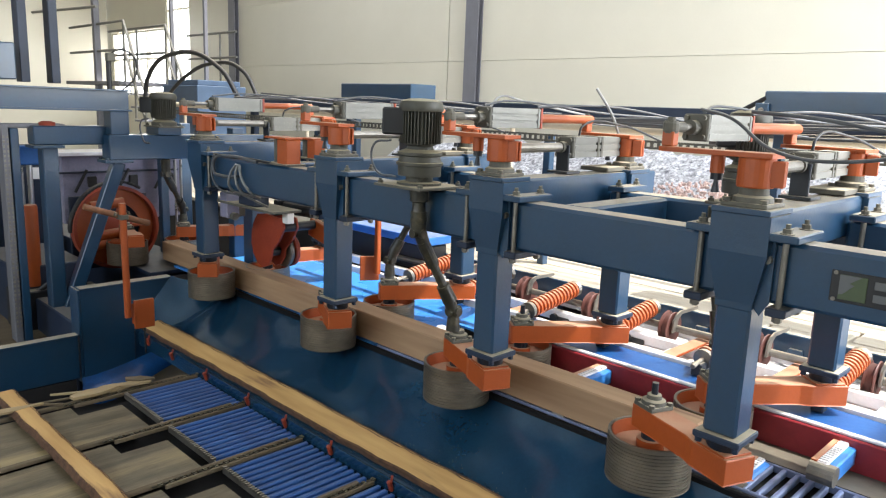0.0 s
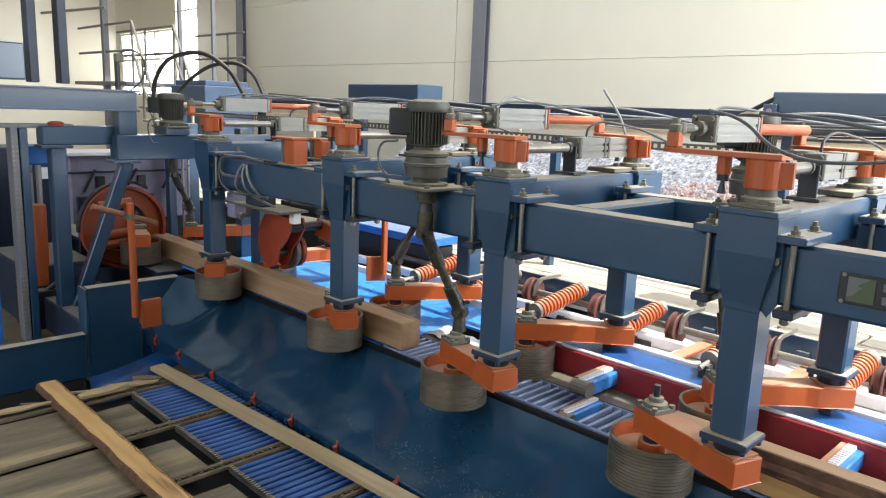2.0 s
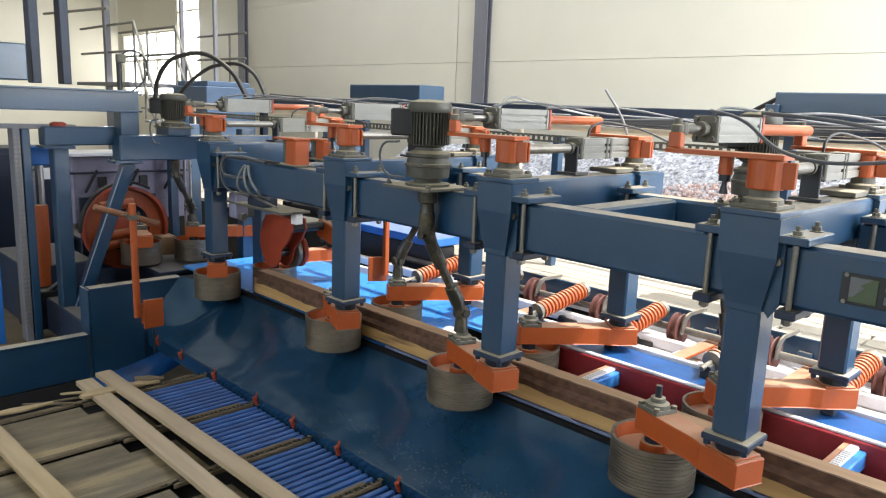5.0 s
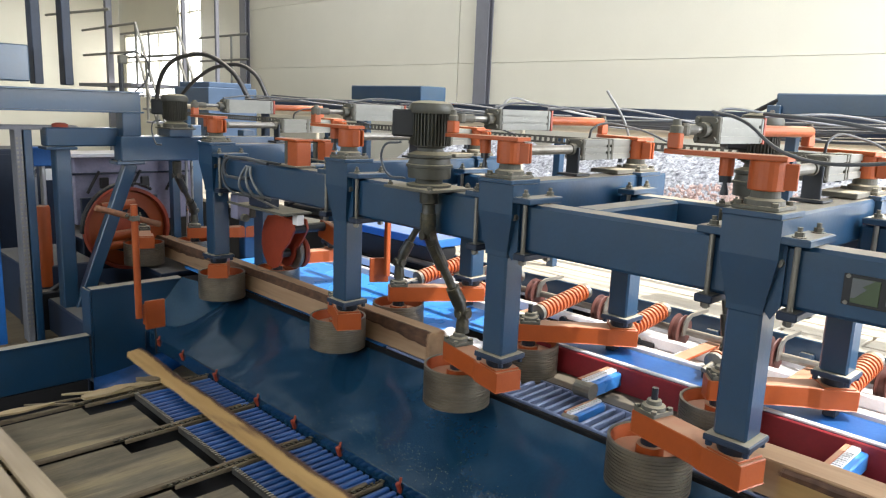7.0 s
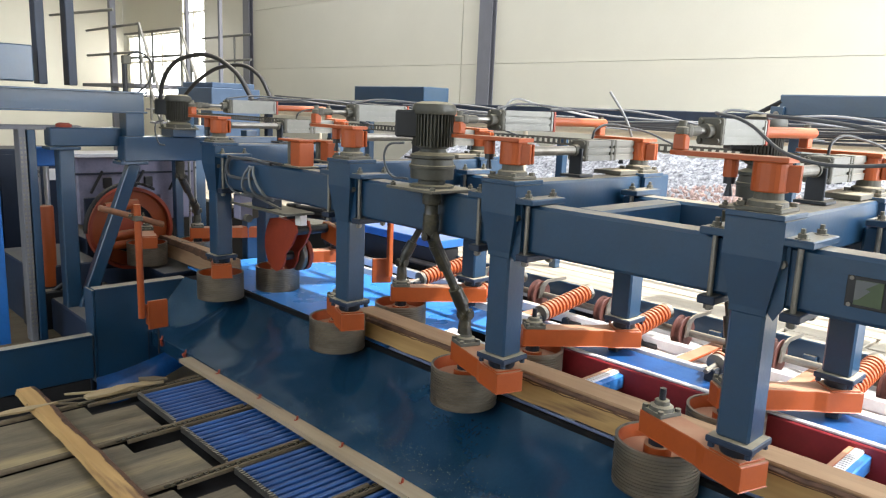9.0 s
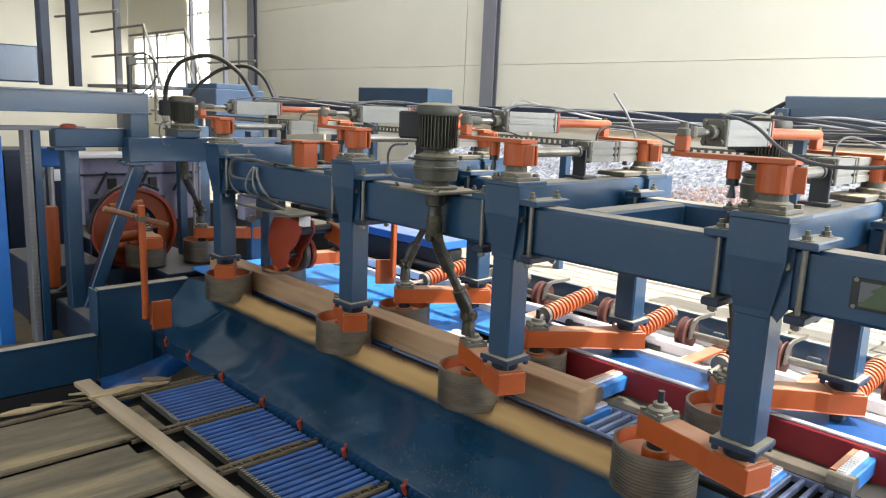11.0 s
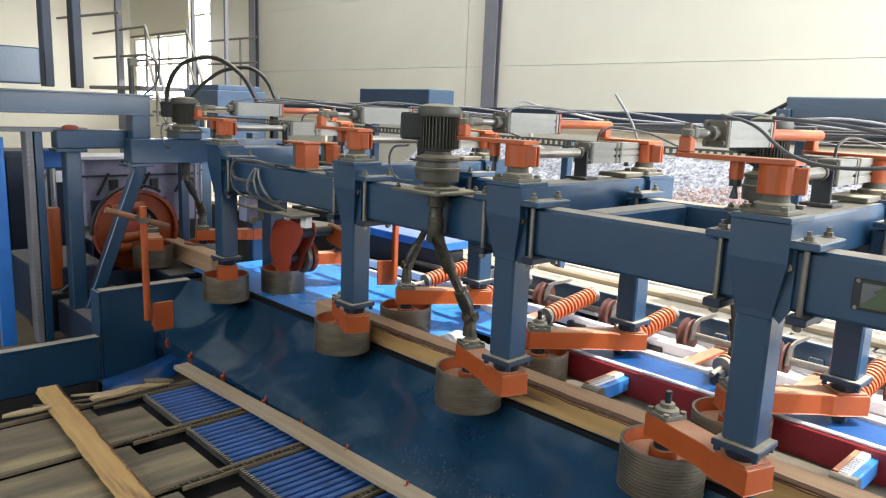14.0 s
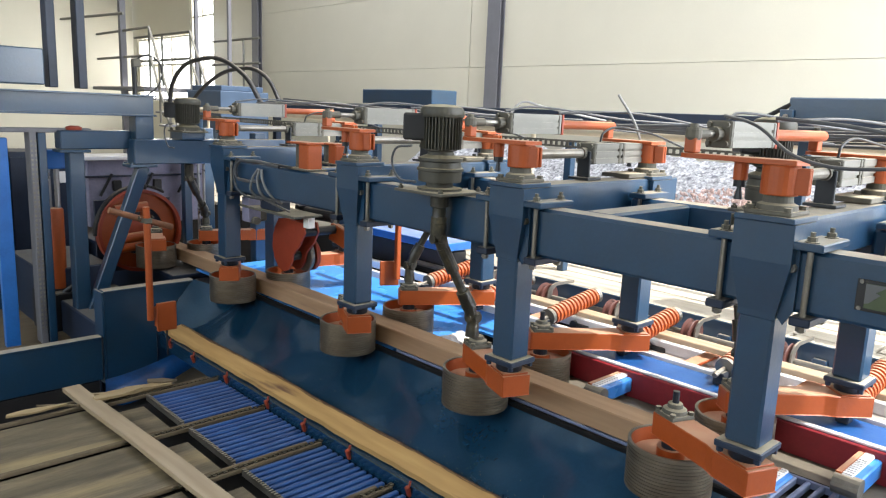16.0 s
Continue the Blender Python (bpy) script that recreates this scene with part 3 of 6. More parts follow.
        add_rod(bm, (lx * f, ly * f, 1.944), (lx * f, ly * f, 1.905), 0.006, 0.014, seg=10)
        part("stop_tip", bm, M_BLACKBLUE, lev)
    UNITS.append((u, roller, x, y, 1 if y > 0.3 else -1))
    return u


NEAR_HUB = ((-0.165, 0.105), (-0.235, 0.115), (-0.305, 0.125), (-0.322, 0.128))
FAR_HUB = ((-0.08, -0.44), (-0.25, -0.36), (-0.29, -0.36), (-0.30, -0.34))
for i, x in enumerate(POST_X):
    swing_unit(x, NEAR_Y, NEAR_HUB[i], (-0.29, 0.0), shaft_top=i not in (2,))
    swing_unit(x, FAR_Y, FAR_HUB[i], (-0.27, 0.05), shaft_top=i not in (1, 3), c=0.8)
# first pair next to the saw
swing_unit(-0.58, 0.0, (-0.28, 0.10), None, shaft_top=True)
swing_unit(-0.60, 0.88, (-0.17, -0.39), None, shaft_top=False)

# ---------------------------------------------------------------- pneumatic cylinders


def pneumatic(name, a, b, body0, body1, w, group, tail=True):
    """A square profile cylinder from rod end a to rear pin b; body0, body1: where its profile starts and ends along it."""
    a, b = Vector(a), Vector(b)
    t = thing(name, "dusty aluminium pneumatic cylinder with orange rear link", "pneumatic cylinder", group=group)
    d = (b - a).normalized()

    def at(s):
        return a + d * s
    m, length = between(at(body0), at(body1))
    bm = B()
    c = w / 2
    g = w * 0.07
    # profile with grooves along its faces
    q = [(-c, -c), (-c * 0.45, -c), (-c * 0.45, -c + g), (-c * 0.2, -c + g), (-c * 0.2, -c), (c * 0.2, -c), (c * 0.2, -c + g), (c * 0.45, -c + g), (c * 0.45, -c), (c, -c)]
    prof = []
    for k in range(4):
        an = k * math.pi / 2
        prof += [(x * math.cos(an) - y * math.sin(an), x * math.sin(an) + y * math.cos(an)) for x, y in q]
    add_prism(bm, prof[:], "z", -length / 2 + 0.022, length / 2 - 0.022)
    bmesh.ops.remove_doubles(bm, verts=bm.verts, dist=1e-5)
    bmesh.ops.transform(bm, matrix=m, verts=bm.verts)
    part("barrel", bm, M_ALU, t)
    for s in (-1, 1):
        bm = B()
        add_box(bm, (0, 0, s * (length / 2 - 0.011)), (w * 1.04, w * 1.04, 0.021), bev=0.005)
        for sx in (-1, 1):
            for sy in (-1, 1):
                add_rod(bm, (sx * c * 0.72, sy * c * 0.72, s * (length / 2 - 0.002)), (sx * c * 0.72, sy * c * 0.72, s * (length / 2 + 0.008)), 0.009, seg=8)
        bmesh.ops.transform(bm, matrix=m, verts=bm.verts)
        part("end_cap", bm, M_GREY if s < 0 else M_ALU, t)
    bm = B()
    add_rod(bm, at(body0 - 0.035), at(body0), w * 0.28, seg=16)
    part("gland", bm, M_GREY, t)
    bm = B()
    add_rod(bm, at(0.02), at(body0 - 0.03), 0.011 if tail else 0.02, seg=12)
    part("piston_rod", bm, M_STEEL, t)
    if not tail:
        bm = B()
        for k in (-0.016, 0.016):
            bmesh.ops.create_cube(bm, size=1.0, matrix=m @ pose(0, 0, k) @ Matrix.Diagonal((w * 1.05, w * 1.05, 0.015, 1)))
        part("middle_flange", bm, M_GREY, t)
    bm = B()
    add_rod(bm, at(-0.005), at(0.075), 0.017, seg=12)
    add_lathe(bm, [(0.022, -0.02), (0.026, -0.012), (0.026, 0.012), (0.022, 0.02)], Matrix.Translation(a), seg=14)
    part("rod_end", bm, M_GREY, t)
    if tail:
        bm = B()
        add_rod(bm, at(body1 + 0.012), b, w * 0.24, seg=16)
        part("rear_link", bm, M_ORANGE, t)
        bm = B()
        made = bmesh.ops.create_cube(bm, size=1.0, matrix=between(at(body1), at(body1 + 0.012))[0] @ Matrix.Diagonal((w * 1.05, w * 1.05, 0.012, 1)))
        part("rear_flange", bm, M_RED, t)
    return t


for i, x in enumerate(POST_X):
    pneumatic("clamp_cylinder", (x - 0.29, 0.0, 2.098), (x - 0.24, 0.97, 2.098), (0.20, 0.20, 0.19, 0.15)[i], (0.55, 0.55, 0.53, 0.47)[i], 0.088, "clamping cylinders")
    pneumatic("stop_cylinder", (x - 0.02, 0.07, 1.98), (x - 0.06, 1.12, 1.98), 0.40, 0.86, 0.09, "stop cylinders", tail=False)
    # its bracket on the cross beam
    bm = B()
    add_box(bm, (x - 0.03, 0.46, (CROSS_TOP + 1.99) / 2), (0.065, 0.014, 1.99 - CROSS_TOP), bev=0.003)
    add_box(bm, (x - 0.03, 0.47, CROSS_TOP + 0.006), (0.11, 0.1, 0.011), bev=0.002)
    solid("cylinder_bracket", bm, M_BLACKBLUE, "black steel bracket bolted on the cross beam", "bracket", "cylinder brackets")
    bm = B()
    add_box(bm, (x - 0.03, 0.86, CROSS_TOP + 0.012), (0.15, 0.30, 0.02), bev=0.003)
    solid("slide_plate", bm, M_GREY, "dusty grey plate on the cross beam", "plate", "slide plates")

# ---------------------------------------------------------------- drive motors and joint shafts


def motor(x, y, z, label="olive-grey dusty electric gear motor standing on a plate", s=1.0, turn=0, low=0.0, plate=(0.27, 0.2)):
    t = thing("gear_motor", label, "motor", (x, y, z), (0, 0, turn), group="drive motors")
    bm = B()
    add_box(bm, (0, 0, 0.006), (plate[0] * s, plate[1] * s, 0.012), bev=0.003)
    for sx in (-1, 1):
        for sy in (-1, 1):
            add_nut(bm, (sx * (plate[0] / 2 - 0.022) * s, sy * (plate[1] / 2 - 0.022) * s, 0.012), 0.012, 0.012, 0.008)
    part("foot_plate", bm, M_GREY, t)
    if low:
        bm = B()
        add_box(bm, (0, 0, -0.026), (0.2 * s, 0.18 * s, 0.052), bev=0.004)
        part("pedestal", bm, M_BLUE, t)
    bm = B()
    add_lathe(bm, [(0.09 * s, 0.012), (0.09 * s, 0.04), (0.06 * s, 0.055), (0.055 * s, 0.06)] if low else [(0.098 * s, 0.012), (0.098 * s, 0.022), (0.06 * s, 0.026), (0.06 * s, 0.046), (0.094 * s, 0.05), (0.096 * s, 0.094), (0.102 * s, 0.097), (0.102 * s, 0.108), (0.095 * s, 0.111),
                   (0.088 * s, 0.135), (0.098 * s, 0.14), (0.098 * s, 0.152), (0.06 * s, 0.165), (0.055 * s, 0.18)], seg=28)
    part("gearbox", bm, M_MOTOR, t, round_=True)
    bm = B()
    up = Matrix.Translation((0, 0, -low))
    add_lathe(bm, [(0.055 * s, 0.178), (0.072 * s, 0.185), (0.072 * s, 0.335), (0.05 * s, 0.337)], up, seg=28)
    for k in range(36):
        a = 2 * math.pi * k / 36
        add_box(bm, (0.078 * s * math.cos(a), 0.078 * s * math.sin(a), 0.26 - low), (0.022 * s, 0.004, 0.14), (0, 0, math.degrees(a)), bev=0)
    tagged(part("ribbed_housing", bm, M_MOTOR, t), kind="stuff")
    bm = B()
    add_lathe(bm, [(0.094 * s, 0.325), (0.097 * s, 0.33), (0.097 * s, 0.352), (0.088 * s, 0.368), (0.055 * s, 0.378), (0.01, 0.38)], up, seg=28)
    part("fan_cover", bm, M_MOTOR, t, "domed fan cover thick with dust", round_=True)
    bm = B()
    add_box(bm, (-0.085 * s, -0.075 * s, 0.282 - low), (0.10 * s, 0.115 * s, 0.115 * s), (0, 0, 45), bev=0.008)
    part("terminal_box", bm, M_BLACK, t, "dark terminal box")
    return t


def joint_shaft(a, b, z_hub):
    """A telescopic universal-joint shaft from a gearbox a down to a roller hub b."""
    a, b = Vector(a), Vector(b)
    t = thing("joint_shaft", "greasy telescopic drive shaft with universal joints", "drive shaft", group="drive shafts")
    d = (b - a).normalized()
    bm = B()
    add_rod(bm, a + Vector((0, 0, 0.09)), a, 0.034, seg=16)
    add_rod(bm, a + Vector((-0.036, 0, -0.005)), a + Vector((0.036, 0, -0.005)), 0.02, seg=12)
    add_rod(bm, a + Vector((0, -0.036, -0.005)), a + Vector((0, 0.036, -0.005)), 0.02, seg=12)
    add_rod(bm, a + Vector((0, 0, 0.02)), a + d * 0.07, 0.031, 0.027, seg=14)
    part("upper_joint", bm, M_GREASE, t, round_=True)
    bm = B()
    add_rod(bm, a + d * 0.05, b - d * 0.12, 0.02, seg=14)
    add_rod(bm, a + d * 0.05, a + (b - a) * 0.42, 0.029, seg=14)
    part("tube", bm, M_GREASE, t)
    bm = B()
    add_rod(bm, b - d * 0.13, b - d * 0.045, 0.03, 0.034, seg=14)
    add_rod(bm, b - d * 0.05, b + Vector((0, 0, -0.035)), 0.028, seg=12)
    add_rod(bm, b + Vector((-0.037, 0, -0.01)), b + Vector((0.037, 0, -0.01)), 0.02, seg=12)
    add_rod(bm, b + Vector((0, -0.037, -0.01)), b + Vector((0, 0.037, -0.01)), 0.02, seg=12)
    add_rod(bm, b + Vector((0, 0, -0.03)), (b.x, b.y, z_hub), 0.026, 0.033, seg=14)
    part("lower_joint", bm, M_GREASE, t, round_=True)
    return t


motor(2.64, -0.035, BEAM_TOP + 0.002, plate=(0.30, 0.27))
joint_shaft((2.70, -0.088, 1.60), (2.752, 0.10, 1.235), 1.135)
motor(-0.45, 0.21, 1.908, s=1.0, low=0.12)
joint_shaft((-0.45, 0.21, 1.56), (-0.77, 0.49, 1.235), 1.135)
motor(3.74, 0.73, BEAM_TOP + 0.002, s=0.85)
joint_shaft((3.70, 0.62, 1.56), (3.78, 0.59, 1.24), 1.135)
joint_shaft((1.86, 0.70, 1.56), (1.76, 0.57, 1.24), 1.135)
# flanges that carry the shafts below the beams
for x, y in ((2.70, -0.088), (-0.45, 0.21), (3.70, 0.62), (1.86, 0.70)):
    bm = B()
    add_lathe(bm, [(0.026, 1.60), (0.034, 1.605), (0.036, 1.66), (0.029, 1.67), (0.029, 1.73), (0.040, 1.735), (0.040, 1.783)], Matrix.Translation((x, y, 0)), seg=18)
    solid("shaft_bearing", bm, M_GREASE, "greasy dark bearing sleeve of a drive shaft below the beam", "bearing", "shaft bearings", round_=True)

# ---------------------------------------------------------------- chute and its end box
CH_LOW, CH_TOP = (-0.27, 0.53), (0.245, 0.80)


def build_chute():
    t = thing("slab_chute", "worn dark blue sheet-metal chute, glossy from sliding wood", "chute")
    bm = B()
    n = 12
    nx = 84
    grid = []
    for i in range(nx + 1):
        x = 0.11 + (9.9 - 0.11) * (i / nx) ** 1.3
        row = []
        for j in range(n + 1):
            s = j / n
            y = CH_LOW[0] + (CH_TOP[0] - CH_LOW[0]) * s
            z = CH_LOW[1] + (CH_TOP[1] - CH_LOW[1]) * s - 0.022 * math.sin(math.pi * s) + 0.004 * noise.noise((x * 1.3, s * 2.0, 0.0))
            # the sheet turns up towards its closed end
            k = max(0.0, 1.0 - (x - 0.11) / 0.24)
            y, z = y + k * (-0.27 + 0.24 * s - y), z + k * (0.53 + 0.37 * s ** 0.75 - z)
            row.append(bm.verts.new((x, y, z)))
        grid.append(row)
    for i in range(nx):
        for j in range(n):
            bm.faces.new((grid[i][j], grid[i + 1][j], grid[i + 1][j + 1], grid[i][j + 1]))
    geo = bmesh.ops.extrude_face_region(bm, geom=list(bm.faces))
    bmesh.ops.translate(bm, verts=[v for v in geo["geom"] if isinstance(v, bmesh.types.BMVert)], vec=(0, 0.003, -0.006))
    part("sheet", bm, M_CHUTE, t, round_=True)
    bm = B()
    add_box(bm, (3.06, CH_LOW[0] - 0.006, 0.495), (5.9, 0.012, 0.09), bev=0.003)
    part("lower_lip", bm, M_CHUTE, t)
    bm = B()
    add_box(bm, (3.35, 0.261, 0.80), (6.1, 0.026, 0.046), bev=0.006)
    edge = part("rubber_edge", bm, M_RUBBER, t, "black rubber edge strip")
    bm = B()
    for k in range(44):
        add_box(bm, (0.35 + 0.032 * k, 0.255, 0.826), (0.019, 0.03, 0.010), bev=0)
    tagged(part("cog", bm, M_RUBBER, edge), kind="stuff")
    for x in (0.30, 0.66, 1.11, 1.59, 1.96, 2.35, 2.79, 3.2, 3.65):
        bm = B()
        add_box(bm, (x, CH_LOW[0] - 0.02, 0.515), (0.022, 0.018, 0.055), (20, 0, 0), bev=0.004)
        add_rod(bm, (x, CH_LOW[0] - 0.016, 0.535), (x, CH_LOW[0] - 0.01, 0.56), 0.006, seg=8)
        part("clip", bm, M_RED, t, "small red clip")
    return t


build_chute()


def build_end_box():
    t = thing("chute_end_plate", "dark blue sheet closing the chute's end, dust on its rim", "machine housing")
    bm = B()
    add_prism(bm, [(-0.635, 0.24), (-0.635, 0.885), (-0.03, 0.885), (-0.05, 0.86), (-0.16, 0.75), (-0.262, 0.55), (-0.262, 0.45), (-0.05, 0.45), (-0.05, 0.24)], "x", 0.09, 0.105)
    part("sheet", bm, M_BLUE, t)
    bm = B()
    add_box(bm, (0.07, -0.33, 0.889), (0.09, 0.62, 0.010), bev=0.003)
    part("rim", bm, M_BLUE, t)
    bm = B()
    add_box(bm, (0.03, -0.645, 0.57), (0.15, 0.016, 0.63), bev=0.003)
    part("return_edge", bm, M_BLUE, t)
    bm = B()
    add_box(bm, (-0.55, -0.40, 0.32), (1.1, 0.5, 0.64), bev=0.01)
    part("base", bm, M_NAVY, t)
    return t


build_end_box()
barrier = thing("low_barrier", "low dark blue sheet barrier with a dusty top edge", "barrier")
bm = B()
add_box(bm, (0.09, -1.64, 0.44), (0.05, 1.95, 0.29), bev=0.006)
part("sheet", bm, M_BLUE, barrier)
bm = B()
add_box(bm, (0.09, -1.64, 0.59), (0.075, 1.95, 0.010), bev=0.002)
part("top_edge", bm, M_BLUE, barrier)
# near-black body in place of the shade below the barrier sheet
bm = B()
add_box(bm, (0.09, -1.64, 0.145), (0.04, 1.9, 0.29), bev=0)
part("skirt", bm, M_SHADE, barrier)
# curved apron from the end plate down to the table
apron = thing("curved_apron", "glossy blue curved sheet apron above the slab table", "apron")
bm = B()
rows = []
for i in range(15):
    a = i / 14
    top = Vector((0.108, -0.655 + 0.60 * a, 0.292 + 0.125 * a ** 1.6))
    low = Vector((0.33 - 0.12 * a, -0.735 + 0.70 * a, 0.232 - 0.11 * math.sin(math.pi * a ** 0.8) * (1 - a) + 0.075 * a ** 1.5))
    rows.append([bm.verts.new(top.lerp(low, k / 6) + Vector((0.02, 0, 0.018)) * math.sin(math.pi * k / 6)) for k in range(7)])
for r0, r1 in zip(rows, rows[1:]):
    for j in range(6):
        bm.faces.new((r0[j], r0[j + 1], r1[j + 1], r1[j]))
geo = bmesh.ops.extrude_face_region(bm, geom=list(bm.faces))
bmesh.ops.translate(bm, verts=[v for v in geo["geom"] if isinstance(v, bmesh.types.BMVert)], vec=(0, 0, -0.006))
part("sheet", bm, M_APRON, apron, round_=True)
bm = B()
add_rod(bm, (0.112, -0.30, 0.30), (0.112, -0.30, 0.55), 0.004, seg=8)
part("seam", bm, M_NAVY, apron)
# added near-black box that hides the floor and reads as shade
bm = B()
add_box(bm, (0.75, -1.05, 0.055), (1.25, 2.3, 0.11), bev=0.01)
part("support", bm, M_SHADE, apron)

# ---------------------------------------------------------------- slab table with chains
TABLE_Z = 0.5
GAPS = [1.01 + 0.555 * k for k in range(7)]


def build_table():
    t = thing("slab_table", "slab conveyor table of scraped steel plates and blue grates", "conveyor table")
    # near-black body so that grooves and grate gaps look shaded
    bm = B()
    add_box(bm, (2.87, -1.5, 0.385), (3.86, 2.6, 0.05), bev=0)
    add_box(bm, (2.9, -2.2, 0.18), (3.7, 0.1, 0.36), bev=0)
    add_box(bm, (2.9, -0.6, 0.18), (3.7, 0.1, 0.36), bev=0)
    part("bed", bm, M_SHADE, t)
    for k, x in enumerate(GAPS):
        # plate with a notch at its inner corner
        x0, x1 = x + 0.03, x + 0.525
        bm = B()
        add_prism(bm, [(x0, -2.7), (x1, -2.7), (x1, -0.80), (x0 + 0.125, -0.80), (x0 + 0.125, -1.02), (x0, -1.02)], "z", TABLE_Z - 0.02, TABLE_Z - 0.006)
        part("plate", bm, M_PLATE, t)
        # chain strips along the groove
        for dx, w, z, y0, y1 in ((-0.012, 0.022, 0.508, -2.7, -0.36), (0.02, 0.013, 0.506, -1.0, -0.30)):
            bm = B()
            add_box(bm, (x + dx, (y0 + y1) / 2, z - 0.011), (w, y1 - y0, 0.022), (0, 0, 0.5), bev=0.004)
            part("chain_strip", bm, M_SLATWOOD, t)
        # grate frame and bars
        bm = B()
        add_box(bm, (x + 0.28, -0.735, TABLE_Z - 0.012), (0.49, 0.012, 0.028), bev=0.002)
        part("grate_rim", bm, M_STEEL, t)
        # roller chain beside the grate
        bm = B()
        for j in range(30):
            y = -0.30 - 0.0255 * j
            add_box(bm, (x + 0.006 * (j % 2) + 0.002, y, TABLE_Z + 0.006), (0.008, 0.017, 0.008), bev=0)
            add_box(bm, (x + 0.016 - 0.006 * (j % 2), y, TABLE_Z + 0.006), (0.008, 0.017, 0.008), bev=0)
        part("chain", bm, M_GREASE, t, "greasy roller chain")
        bm = B()
        for j in range(24):
            add_box(bm, (x + 0.05 + 0.0195 * j, -0.735, TABLE_Z + 0.005), (0.011, 0.02, 0.012), bev=0)
        part("rim_chain", bm, M_STEEL, t)
    bm = B()
    add_box(bm, (0, 0, 0), (0.026, 0.43, 0.03), bev=0.006)
    bar = finish("grate_bar", bm, M_BAR)
    for x in GAPS:
        for j in range(11):
            ob = new("grate_bar", bar)
            ob.parent, ob.location = t, (x + 0.052 + 0.0455 * j, -0.51, TABLE_Z - 0.02)
    return t


build_table()
# splintered waste wood beside the table
for i, (x, y, l, a, w) in enumerate(((0.93, -1.0, 0.42, 84, 1.0), (0.90, -0.92, 0.3, 70, 1.4), (0.98, -0.78, 0.34, 95, 3.2), (0.96, -1.15, 0.25, 60, 1.2), (0.99, -0.68, 0.22, 78, 2.6), (1.0, -0.86, 0.30, 100, 3.8), (0.97, -0.62, 0.16, 62, 2.8), (1.0, -1.28, 0.28, 92, 2.2))):
    bm = B()
    jag = random.Random(i)
    far, near_edge = [], []
    for k in range(7):
        u = -l / 2 + l * k / 6
        half = 0.010 * w * (1 - abs(k - 2.6) / 4.2)
        far.append((u, half + jag.uniform(-0.002, 0.003) * w))
        near_edge.append((u + jag.uniform(-0.008, 0.008), -half))
    add_prism(bm, near_edge + far[::-1], "z", 0, 0.005 + 0.003 * w)
    ob = solid("wood_splinter", bm, M_SLAB_DULL if i % 3 else M_SLATWOOD, "pale splintered scrap of wood", "wood scrap", "wood scraps by the table")
    ob.matrix_basis = pose(x, y, 0.502 + 0.005 * i, 3 * i - 9, 2, a)

